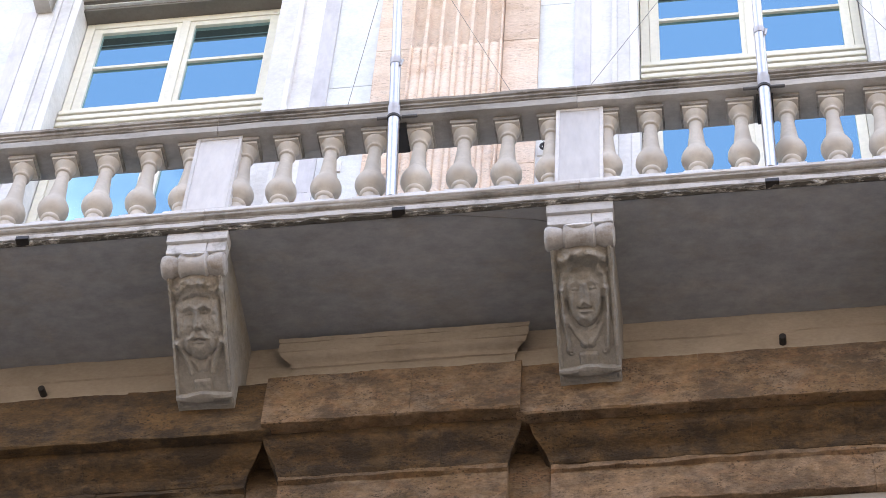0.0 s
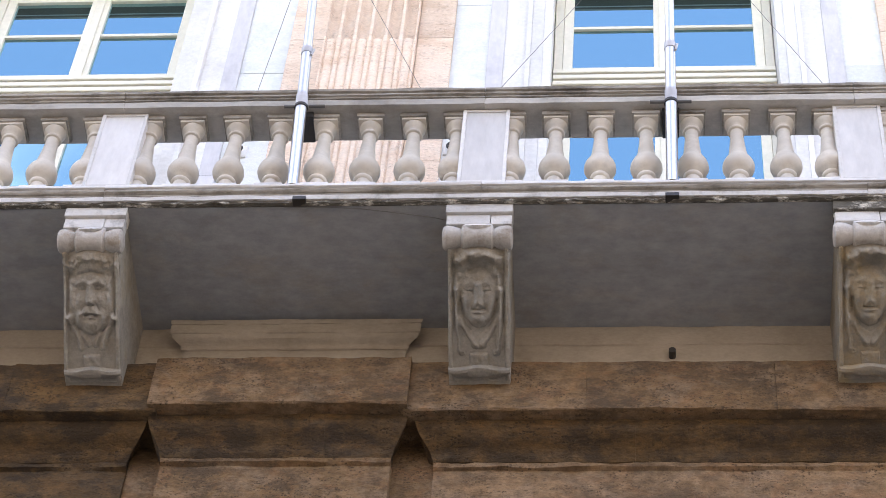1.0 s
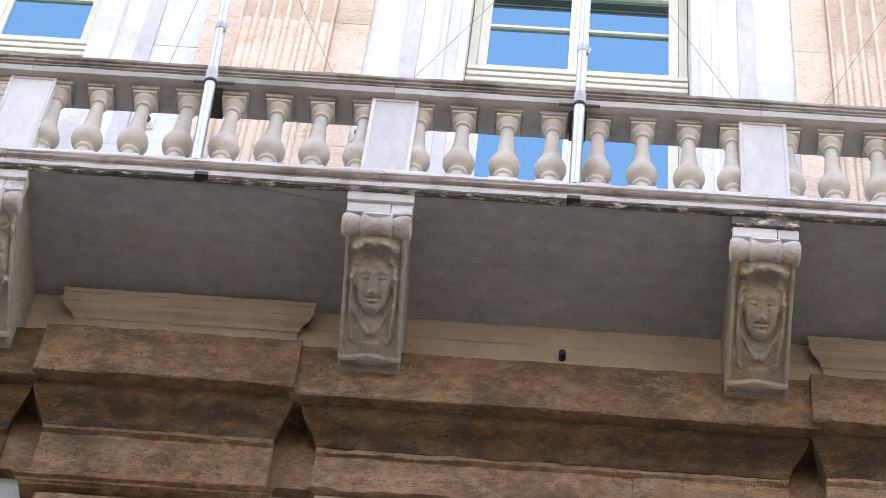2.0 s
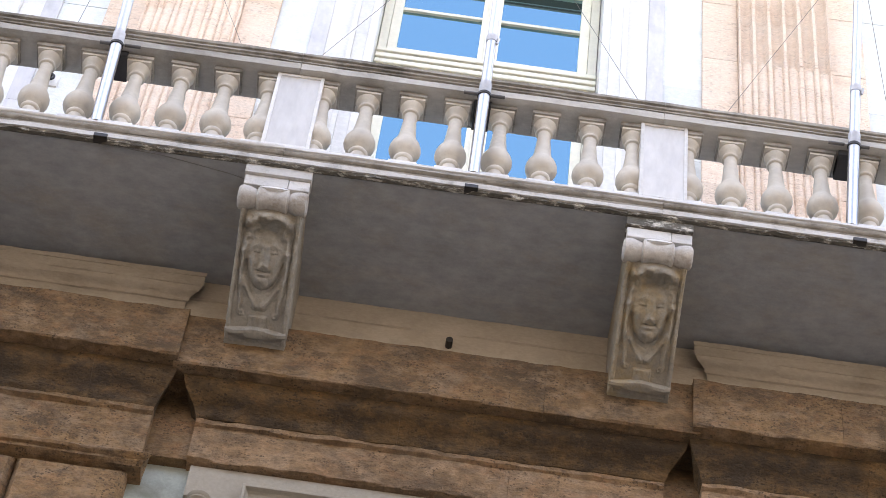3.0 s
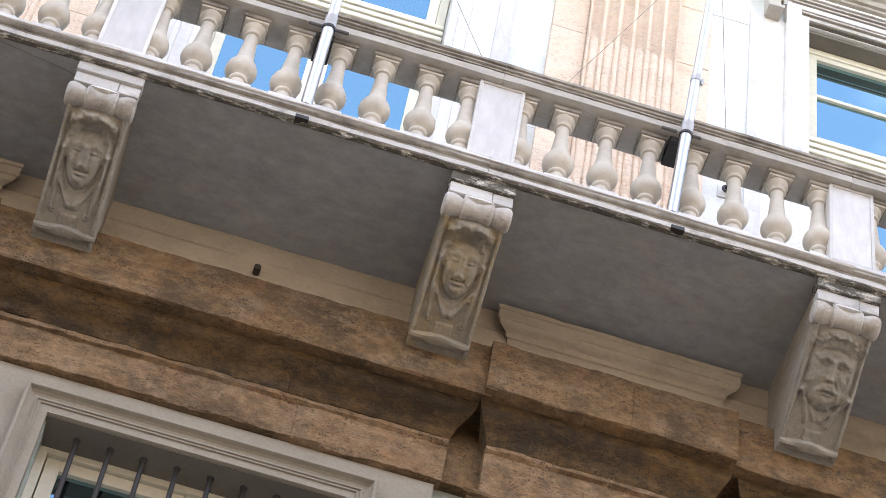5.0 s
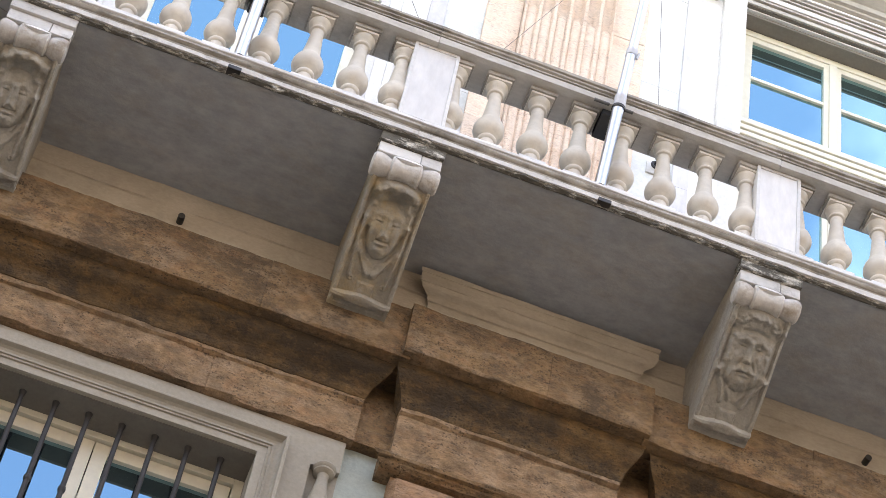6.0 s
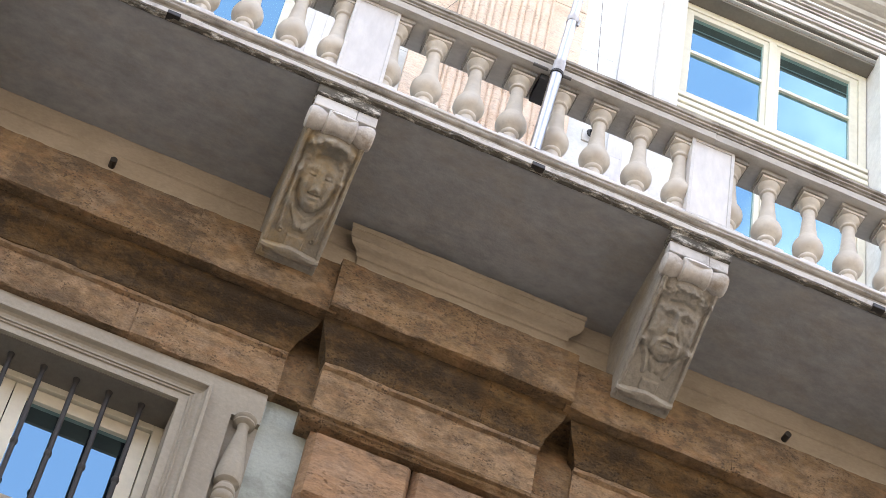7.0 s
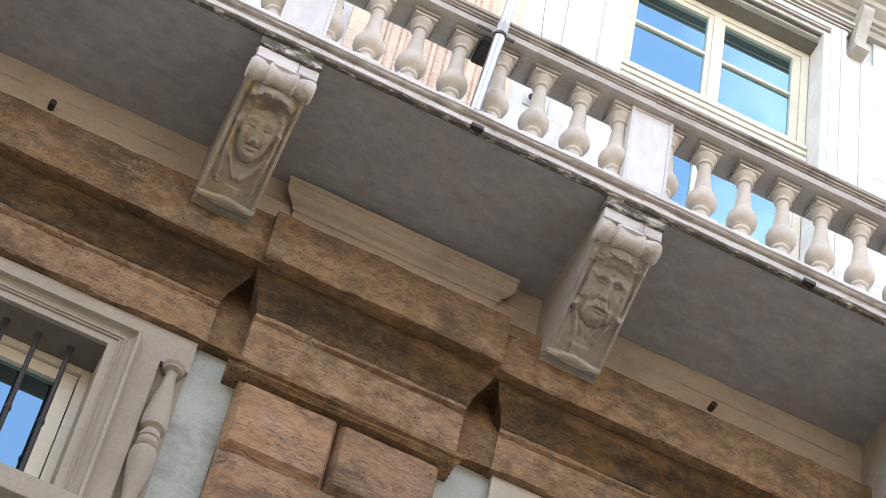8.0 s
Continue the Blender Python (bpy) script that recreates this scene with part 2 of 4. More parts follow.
def part(name, bm, mat, parent=None, label="", smooth=False, at=(0, 0, 0)):
    bmesh.ops.recalc_face_normals(bm, faces=bm.faces[:])
    me = bpy.data.meshes.new(name)
    bm.to_mesh(me)
    bm.free()
    me.materials.append(mat)
    if smooth:
        me.polygons.foreach_set("use_smooth", [True] * len(me.polygons))
        me.set_sharp_from_angle(angle=radians(38))
    ob = new(name, me)
    ob.location = at
    if parent:
        ob.parent = parent
    if label:
        tagged(ob, label=label)
    return ob


def share(ob, parent, at, turn=None):
    twin = new(ob.name.split(".")[0], ob.data)
    twin.parent, twin.location = parent, at
    if turn:
        twin.rotation_euler = turn
    return twin


def thing(name, label, category, at, group="", kind=""):
    ob = new(name)
    ob.location = at
    ob.empty_display_size = 0.1
    return tagged(ob, label, category, group, kind)


def add_box(bm, x0, x1, y0, y1, z0, z1, bevel=0.0):
    v = [bm.verts.new((x, y, z)) for x in (x0, x1) for y in (y0, y1) for z in (z0, z1)]
    faces = [bm.faces.new([v[i] for i in q]) for q in ((0, 1, 3, 2), (4, 6, 7, 5), (0, 4, 5, 1), (2, 3, 7, 6), (0, 2, 6, 4), (1, 5, 7, 3))]
    if bevel:
        bmesh.ops.bevel(bm, geom=list({e for f in faces for e in f.edges}), offset=bevel, segments=2, profile=0.6, affect="EDGES")
    return bm


def block(x0, x1, y0, y1, z0, z1, bevel=0.004):
    return add_box(bmesh.new(), x0, x1, y0, y1, z0, z1, bevel)


def add_prism(bm, outline, x0, x1, step=0.0, wear=0.0, seed=0.0, mitre=(0, 0), face=0.0):
    """A moulding of one outline (y, z) along x, its edges a little worn; mitre: how far what stands proud of the face turns round each end."""
    count = max(1, int((x1 - x0) / step)) if step else 1
    rings = []
    for i in range(count + 1):
        ring = []
        for k, (y, z) in enumerate(outline):
            proud = max(0.0, face - y)
            x = (x0 - mitre[0] * proud) + (x1 - x0 + (mitre[0] + mitre[1]) * proud) * i / count
            if wear:
                p = Vector((x * 5, k * 3.1, seed))
                q = Vector((x * 23, k * 1.7, seed + 3))
                y = y + wear * (noise.noise(p) + 0.55 * noise.noise(q))
                z = z + wear * (noise.noise(p + Vector((0, 0, 7.7))) + 0.55 * noise.noise(q + Vector((0, 0, 5.1))))
            ring.append(bm.verts.new((x, y, z)))
        rings.append(ring)
    n = len(outline)
    for a, b in zip(rings, rings[1:]):
        for k in range(n):
            bm.faces.new((a[k], a[(k + 1) % n], b[(k + 1) % n], b[k]))
    bm.faces.new(rings[0])
    bm.faces.new(rings[-1][::-1])
    return bm


def prism(outline, x0, x1, step=0.0, wear=0.0, seed=0.0, mitre=(0, 0), face=0.0):
    return add_prism(bmesh.new(), outline, x0, x1, step, wear, seed, mitre, face)


def add_lathe(bm, outline, cx=0.0, cy=0.0, segments=20):
    rings = []
    for r, z in outline:
        rings.append([bm.verts.new((cx + r * math.cos(2 * math.pi * k / segments), cy + r * math.sin(2 * math.pi * k / segments), z)) for k in range(segments)])
    for a, b in zip(rings, rings[1:]):
        for k in range(segments):
            bm.faces.new((a[k], a[(k + 1) % segments], b[(k + 1) % segments], b[k]))
    bm.faces.new(rings[0][::-1])
    bm.faces.new(rings[-1])
    return bm


def add_rod(bm, a, b, r, segments=12, r2=None):
    a, b = Vector(a), Vector(b)
    turn = (b - a).to_track_quat("Z", "Y")
    rings = [[bm.verts.new(p + turn @ Vector((q * math.cos(2 * math.pi * k / segments), q * math.sin(2 * math.pi * k / segments), 0))) for k in range(segments)]
             for p, q in ((a, r), (b, r if r2 is None else r2))]
    for k in range(segments):
        bm.faces.new((rings[0][k], rings[0][(k + 1) % segments], rings[1][(k + 1) % segments], rings[1][k]))
    bm.faces.new(rings[0][::-1])
    bm.faces.new(rings[1])
    return bm


def arc(cy, cz, r, a0, a1, n=6, ry=None):
    return [(cy + (ry or r) * math.cos(radians(a0 + (a1 - a0) * i / n)), cz + r * math.sin(radians(a0 + (a1 - a0) * i / n))) for i in range(n + 1)]


X0, X1 = -8.0, 10.0        # ends of the facade
WINDOWS = (-7.0, -3.0, 1.0, 5.0, 9.0)
PILASTERS = (-5.0, -1.0, 3.0, 7.0)
CORBELS = (-6.0, -4.0, -2.0, 0.0, 2.0, 4.0, 6.0, 8.0)
BX0, BX1 = -6.4, 8.4       # ends of the balcony

LOW_Y, LOW_Z = -0.09, -0.124   # the lower wall stands a little forward of the upper

# ---- setting: street, walls ----
ground = part("ground", add_box(bmesh.new(), -300, 300, -300, 300, -0.4, 0.0), PAVING)
tagged(ground, "grey stone paved street and ground", "ground", kind="structure")
opposite = part("wall_opposite", add_box(bmesh.new(), -40, 40, -17, -15, 0, 17), OPPOSITE)
tagged(opposite, "plain ochre plastered house wall across the street", "wall", kind="structure")

lower = bmesh.new()
opening = [(c - 0.77, c + 0.75) for c in WINDOWS[1:4]]
stops = [X0] + [e for o in opening for e in o] + [X1]
for a, b in zip(stops[::2], stops[1::2]):
    add_box(lower, a, b, 1.13, 1.75, -Z0 - LOW_Z, -0.70)
for a, b in opening:
    add_box(lower, a, b, 1.13, 1.75, -1.45, -0.70)
    add_box(lower, a, b, 1.13, 1.75, -Z0 - LOW_Z, -2.60)
wall_lower = tagged(part("wall_lower", lower, GREEN, at=(0, LOW_Y, Z0 + LOW_Z)), "pale green plastered lower wall of the palace", "wall", kind="structure")
core = part("wall_core", add_box(bmesh.new(), X0, X1, 0.86, 1.75, -0.824, 0.0), BROWN, at=(0, 0, Z0))
tagged(core, "brown stone wall behind the entablature", "wall", kind="structure")

upper = bmesh.new()
tall = [(c - 0.775, c + 0.775) for c in WINDOWS[1:4]]
stops = [X0] + [e for o in tall for e in o] + [X1]
for a, b in zip(stops[::2], stops[1::2]):
    add_box(upper, a, b, 1.36, 1.95, 0.0, 8.5)
for a, b in tall:
    add_box(upper, a, b, 1.36, 1.95, 4.90, 8.5)
wall_upper = tagged(part("wall_upper", upper, PALE, at=(0, 0, Z0)), "pale whitish marble clad upper wall of the palace", "wall", kind="structure")
back = bmesh.new()
for z0, z1 in ((-2.9, -1.3), (-0.02, 5.0)):
    add_box(back, X0, X1, 2.6, 2.7, z0, z1)
tagged(part("wall_inner", back, BLACK, at=(0, 0, Z0)), "dark inner wall behind the windows", "wall", kind="structure")
roof = part("roof_block", add_box(bmesh.new(), X0, X1, 1.36, 12, 8.5, 8.9), PALE, at=(0, 0, Z0))
tagged(roof, "pale top of the palace wall", "roof", kind="structure")
body = bmesh.new()
add_box(body, X0, X1, 2.75, 12, -Z0, 8.5)
tagged(part("wall_rear", body, PALE, at=(0, 0, Z0)), "plain rear mass of the palace", "wall", kind="structure")

# ---- balcony slab ----
balcony = thing("balcony", "long stone balcony with grey plastered underside and mossy marble edge", "balcony", (0, 0, Z0))
part("slab", block(BX0, BX1, 0.034, 1.36, 0.0, 0.085, 0), SOFFIT, balcony, "grey plastered balcony underside")
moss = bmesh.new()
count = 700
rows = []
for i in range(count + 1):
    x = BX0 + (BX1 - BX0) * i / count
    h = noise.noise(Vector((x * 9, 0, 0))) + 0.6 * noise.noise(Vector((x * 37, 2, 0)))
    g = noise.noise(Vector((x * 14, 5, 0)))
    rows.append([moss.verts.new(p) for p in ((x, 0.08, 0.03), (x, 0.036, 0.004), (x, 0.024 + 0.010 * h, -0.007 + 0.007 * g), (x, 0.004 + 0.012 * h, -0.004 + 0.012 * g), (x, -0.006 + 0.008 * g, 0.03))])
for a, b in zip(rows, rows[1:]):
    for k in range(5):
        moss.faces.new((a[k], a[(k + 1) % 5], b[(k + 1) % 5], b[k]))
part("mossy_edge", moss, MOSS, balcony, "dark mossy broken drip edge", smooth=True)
ledge = [(0.22, 0.092), (-0.030, 0.090), (-0.038, 0.094), (-0.040, 0.106), (-0.036, 0.116), (-0.02, 0.119), (0.22, 0.119)]
roll = [(0.10, 0.044), (-0.010, 0.043), (-0.014, 0.050), (-0.012, 0.056), (-0.020, 0.058), (-0.030, 0.066), (-0.033, 0.077), (-0.028, 0.087), (0.10, 0.091)]
fillet = [(0.10, 0.012), (-0.010, 0.010), (-0.014, 0.040), (0.10, 0.043)]
marks = [BX0] + [c + 0.015 for c in CORBELS] + [BX1]
for i, (a, b) in enumerate(zip(marks, marks[1:])):
    part("ledge_stone", prism(ledge, a + 0.0008, b - 0.0008, 0.12, 0.004, i * 3.3), MARBLE, balcony, smooth=True)
    part("roll_moulding", prism(roll, a + 0.0008, b - 0.0008, 0.12, 0.003, i * 2.3), DIRTY, balcony, smooth=True)
    part("fillet_stone", prism(fillet, a + 0.0008, b - 0.0008, 0.06, 0.005, i * 4.3), ABACUS, balcony, smooth=True)
part("slab_floor", block(BX0, BX1, 0.22, 1.36, 0.087, 0.110, 0), SOFFIT, balcony)

# ---- balustrade ----
balustrade = thing("balustrade", "white marble balustrade with turned balusters on the balcony edge", "balustrade", (0, 0, Z0 + 0.119))
base = 0.119
H = 0.823 - base                      # underside of the handrail over the ledge
rail = [(-0.072, H + 0.002), (-0.075, H + 0.050), (-0.070, H + 0.055), (0.158, H + 0.055), (0.160, H + 0.002)]
rail_cap = [(-0.066, H + 0.056), (-0.080, H + 0.059), (-0.082, H + 0.066), (-0.078, H + 0.069), (-0.092, H + 0.073), (-0.095, H + 0.084), (-0.090, H + 0.088), (-0.105, H + 0.092), (-0.109, H + 0.108), (-0.100, H + 0.117),
            (0.215, H + 0.125), (0.22, H + 0.100), (0.178, H + 0.070), (0.160, H + 0.056)]
marks = [BX0] + [c + 0.0 for c in CORBELS] + [BX1]
for i, (a, b) in enumerate(zip(marks, marks[1:])):
    part("handrail_stone", prism(rail, a + 0.0012, b - 0.0012, 0.12, 0.004, 40 + i * 2.9), RAIL, balustrade, smooth=True)
    # besides dirt, the cap's darker marble holds the shade of its downward faces
    part("handrail_cap", prism(rail_cap, a + 0.0012, b - 0.0012, 0.12, 0.004, 80 + i * 2.9), DIRTY, balustrade, "dirt-streaked moulded top of the handrail, darkened for its shaded faces", smooth=True)

outline = [(0.056, 0.040), (0.056, 0.056), (0.046, 0.064), (0.041, 0.080), (0.041, 0.122), (0.048, 0.127), (0.053, 0.136), (0.053, 0.146), (0.047, 0.154), (0.040, 0.158), (0.044, 0.168), (0.062, 0.180), (0.079, 0.203), (0.086, 0.228), (0.085, 0.250),
           (0.077, 0.277), (0.064, 0.303), (0.053, 0.335), (0.047, 0.380), (0.042, 0.440), (0.037, 0.510), (0.0345, 0.555), (0.036, 0.566), (0.046, 0.571), (0.049, 0.579), (0.046, 0.587), (0.037, 0.592),
           (0.038, 0.604), (0.046, 0.616), (0.056, 0.630), (0.062, 0.644), (0.062, 0.656)]
bm = bmesh.new()
add_lathe(bm, [(r, z * (H / 0.704)) for r, z in outline], 0, 0, 24)
add_box(bm, -0.076, 0.076, -0.070, 0.070, 0.0, 0.042, 0.004)
add_box(bm, -0.066, 0.066, -0.066, 0.066, H - 0.054, H - 0.035, 0.003)
add_box(bm, -0.077, 0.077, -0.077, 0.077, H - 0.036, H - 0.007, 0.004)
add_box(bm, -0.070, 0.070, -0.070, 0.070, H - 0.008, H + 0.003)
for f in bm.faces:
    height = f.calc_center_median().z
    f.material_index = 1 if height < 0.0425 else 2 if height > H - 0.0365 else 0
first = part("baluster", bm, BALUSTER, balustrade, smooth=True, at=(1.0 + 0.1225, 0.054, 0))
first.data.materials.append(MARBLE)
first.data.materials.append(DIRTY)
for c in [0.5 * (a + b) for a, b in zip(CORBELS, CORBELS[1:])]:
    for k, off in enumerate((-0.85, -0.6125, -0.3675, -0.1225, 0.1225, 0.3675, 0.6125, 0.85)):
        if abs(c + off - 1.1225) > 0.01:
            share(first, balustrade, (c + off + 0.006 * noise.noise(Vector((c * 3, off * 7, 1))), 0.054, 0), (0, 0, 0.3 * noise.noise(Vector((c, off * 9, 4))) * 0.2))
for c in CORBELS:
    ped = part("pedestal", block(c - 0.118, c + 0.138, -0.026, 0.165, 0.0, H + 0.001, 0.004), PANEL, balustrade)
    frame_bm = bmesh.new()
    for x0, x1, z0, z1 in ((-0.118, -0.098, 0.0, H), (0.118, 0.138, 0.0, H), (-0.098, 0.118, H - 0.022, H), (-0.098, 0.118, 0.0, 0.02)):
        add_box(frame_bm, c + x0, c + x1, -0.033, -0.024, z0 + 0.001, z1 - 0.001, 0.003)
    part("panel_frame", frame_bm, MARBLE, ped)

# ---- corbels ----


def bell(u, v, cu, cv, su, sv):
    return math.exp(-(((u - cu) / su) ** 2) - (((v - cv) / sv) ** 2))


def ridge(u, v, points, width):
    best = 9.0
    for (a, b), (c, d) in zip(points, points[1:]):
        s = max(0.0, min(1.0, ((u - a) * (c - a) + (v - b) * (d - b)) / ((c - a) ** 2 + (d - b) ** 2)))
        best = min(best, math.hypot(u - a - s * (c - a), v - b - s * (d - b)))
    return math.exp(-(best / width) ** 2)


def relief(u, v, kind):
    """Plain carved relief on the corbel's front; u across (-1 to 1), v down (0 to 1), in units of about 0.16 m and 0.69 m."""
    w = v * 4.4
    a = abs(u)
    lady = kind == "garlanded"
    border = min(1.0, max(0.0, (a - 0.80) / 0.10))
    h = -0.016 * min(1.0, w / 0.7) + 0.026 * border * border * (3 - 2 * border)
    wide, mid, tall, e, m = (0.61, 1.68, 0.92, 1.42, 2.06) if lady else (0.78, 1.55, 1.15, 1.30, 2.14)
    d = (u / wide) ** 2 + ((w - mid) / tall) ** 2
    h += 0.056 / (1 + d ** 3.2)
    deep = 0.40 if lady else 0.85
    # brow, sunken eyes with lids, nose, cheeks, mouth, chin
    h += 0.011 * deep * ridge(a, w, ((0.09, e - 0.15), (0.28, e - 0.22), (0.47, e - 0.10)), 0.075)
    h -= 0.021 * deep * bell(a, w, 0.26, e + 0.02, 0.15, 0.10)
    h += 0.010 * bell(a, w, 0.27, e + 0.03, 0.085, 0.05) - 0.005 * ridge(a, w, ((0.16, e + 0.09), (0.38, e + 0.08)), 0.03)
    h += 0.019 * ridge(u, w, ((0, e - 0.10), (0, e + 0.42)), 0.085) + 0.012 * bell(a, w, 0.085, e + 0.47, 0.10, 0.075)
    h -= 0.010 * bell(a, w, 0.07, e + 0.565, 0.06, 0.035) + 0.010 * ridge(a, w, ((0.16, e + 0.46), (0.30, e + 0.74)), 0.05) * deep
    h += 0.009 * bell(a, w, 0.38, e + 0.40, 0.15, 0.20)
    h += 0.009 * bell(u, w, 0, m - 0.055, 0.19, 0.05) - 0.015 * ridge(a, w, ((0.0, m), (0.20, m + (-0.02 if lady else 0.04))), 0.035) + 0.010 * bell(u, w, 0, m + 0.075, 0.15, 0.05)
    h -= 0.007 * bell(u, w, 0, m + 0.16, 0.16, 0.04)
    h += 0.012 * bell(u, w, 0, m + 0.29, 0.19, 0.12)
    if lady:
        curl = noise.noise(Vector((u * 5.0, w * 4.5, 21)))
        h += (0.062 + 0.024 * curl) * ridge(a, w, ((0.0, 0.30), (0.34, 0.32), (0.60, 0.50)), 0.23)
        h -= 0.016 * ridge(a, w, ((0.0, 0.76), (0.36, 0.84)), 0.08)
        h += (0.026 + 0.016 * noise.noise(Vector((u * 7, w * 6, 33)))) * ridge(a, w, ((0.46, 0.82), (0.66, 1.05), (0.70, 1.45)), 0.13)
        h += 0.025 * ridge(a, w, ((0.71, 1.5), (0.72, 2.1), (0.68, 2.7), (0.63, 3.05), (0.64, 3.30)), 0.075)
        h += 0.027 * bell(a, w, 0.57, 3.42, 0.12, 0.10) - 0.018 * bell(a, w, 0.55, 3.41, 0.045, 0.04)
        h += 0.020 * ridge(a, w, ((0.62, 2.35), (0.42, 2.80), (0.12, 3.16)), 0.11) + 0.012 * bell(u, w, 0, 3.10, 0.20, 0.2)
        h -= 0.024 * ridge(a, w, ((0.0, 2.70), (0.26, 2.58), (0.47, 2.28), (0.57, 1.8)), 0.075)
        h -= 0.012 * ridge(a, w, ((0.54, 2.65), (0.30, 3.1)), 0.045)
    else:
        h += (0.030 + 0.016 * noise.noise(Vector((u * 7, w * 7, 51)))) * ridge(a, w, ((0.0, 0.26), (0.34, 0.30), (0.78, 0.60)), 0.22)
        h -= 0.016 * ridge(a, w, ((0.0, 0.78), (0.40, 0.88)), 0.08)
        h += (0.014 + 0.012 * noise.noise(Vector((u * 9, w * 5, 61)))) * ridge(a, w, ((0.66, 1.1), (0.66, 1.9)), 0.12)
        h += 0.012 * ridge(a, w, ((0.14, m - 0.14), (0.40, m + 0.02), (0.44, m + 0.30)), 0.08)
        h += 0.028 * bell(a, w, 0.78, 2.22, 0.11, 0.10) + 0.025 * ridge(a, w, ((0.78, 2.28), (0.55, 2.62), (0.42, 3.0), (0.38, 3.22)), 0.08)
        h -= 0.016 * ridge(a, w, ((0.62, 2.46), (0.28, 2.72), (0.0, 2.86)), 0.07)
        h += 0.014 * ridge(a, w, ((0.30, 2.75), (0.12, 3.1)), 0.08)
    strap = min(1.0, max(0.0, (0.34 - a) / 0.05)) * min(1.0, max(0.0, (w - 3.38) / 0.10))
    h += 0.022 * strap
    return 1.05 * h + 0.004 * noise.noise(Vector((u * 7, w * 5, 3 if lady else 8))) + 0.002 * noise.noise(Vector((u * 19, w * 13, 3)))


def front(v):
    """The corbel's front line, from under its roll to its foot."""
    return 0.105 + 0.59 * v, -0.270 - 0.370 * v + 0.018 * math.sin(math.pi * 2 * v)


def make_corbel(kind, label, c, stone=CORBEL):
    corbel = thing("corbel", label, "corbel", (c, 0, Z0), "corbels under the balcony")
    line = [front(i / 12) for i in range(13)]
    side = [(0.87, -0.004), (0.87, -0.64)] + [(y + 0.014, z) for y, z in line[::-1]] + [(0.085, -0.22), (0.100, -0.166), (0.100, -0.004)]
    part("body", prism(side, -0.150, 0.166, 0.03, 0.003, c), stone, corbel, smooth=True)
    bm = bmesh.new()
    nu, nv = 72, 150
    out_way = Vector((0, -0.531, -0.847))
    grid = []
    for j in range(nv + 1):
        v = j / nv
        y, z = front(v)
        edge = min(1.0, v / 0.03, (1 - v) / 0.03)
        grid.append([bm.verts.new(Vector((0.008 + 0.158 * (2 * i / nu - 1), y, z)) + out_way * relief(2 * i / nu - 1, v, kind) * (edge if 0 < i < nu else 0.2)) for i in range(nu + 1)])
    for a, b in zip(grid, grid[1:]):
        for i in range(nu):
            bm.faces.new((a[i], a[i + 1], b[i + 1], b[i]))
    part("carved_front", bm, stone, corbel, "weathered carved relief", smooth=True)
    part("top_strip", block(-0.166, 0.184, 0.022, 0.115, -0.076, -0.003, 0.006), ABACUS if c < 1 else MOSS, corbel, smooth=True)
    part("front_block", block(-0.160, 0.068, 0.040, 0.112, -0.160, -0.077, 0.006), ABACUS, corbel, "pale marble block")
    part("front_block", block(0.070, 0.180, 0.042, 0.112, -0.159, -0.077, 0.006), ABACUS, corbel, "pale marble block")
    bm = bmesh.new()
    steps = ((-0.176, 0.030), (-0.174, 0.046), (-0.166, 0.056), (-0.150, 0.060), (-0.128, 0.059), (-0.105, 0.054), (-0.086, 0.047), (-0.078, 0.044), (-0.074, 0.056), (-0.066, 0.060), (-0.050, 0.054), (-0.025, 0.048), (0.006, 0.046),
             (0.037, 0.048), (0.062, 0.054), (0.078, 0.060), (0.086, 0.056), (0.090, 0.044), (0.098, 0.047), (0.117, 0.054), (0.140, 0.059), (0.162, 0.060), (0.178, 0.056), (0.186, 0.046), (0.188, 0.030))
    rings = []
    for x, r in steps:
        wob = 1.10 + 0.05 * noise.noise(Vector((x * 30, c, 2)))
        rings.append([bm.verts.new((x, 0.084 + r * wob * math.cos(2 * math.pi * k / 24), -0.227 + r * wob * math.sin(2 * math.pi * k / 24))) for k in range(24)])
    for a, b in zip(rings, rings[1:]):
        for k in range(24):
            bm.faces.new((a[k], a[(k + 1) % 24], b[(k + 1) % 24], b[k]))
    bm.faces.new(rings[0])
    bm.faces.new(rings[-1][::-1])
    part("scroll", bm, SCROLL, corbel, "pale weathered marble scroll", smooth=True)
    bm = bmesh.new()
    arcs = [math.cos(radians(a)) for a in range(-90, 91, 6)]
    wide = [0.006 + 0.078 * math.sin(radians(a)) for a in range(-90, 91, 6)]
    low = [bm.verts.new((x, 0.042 - 0.026 * t, -0.170 - 0.036 * t + 0.0012 * math.cos(k * 1.6))) for k, (x, t) in enumerate(zip(wide, arcs))]
    high = [bm.verts.new((x, 0.046 - 0.012 * t, -0.164 - 0.004 * t)) for x, t in zip(wide, arcs)]
    for k in range(len(low) - 1):
        bm.faces.new((low[k], low[k + 1], high[k + 1], high[k]))
    solid = bmesh.ops.extrude_face_region(bm, geom=bm.faces[:])
    bmesh.ops.translate(bm, vec=(0, 0.03, -0.004), verts=[v for v in solid["geom"] if isinstance(v, bmesh.types.BMVert)])
    part("shell", bm, MARBLE, corbel, "small pale carved shell")
    # a bowed lip at the foot
    bm = bmesh.new()
    rows = []
    n = 21
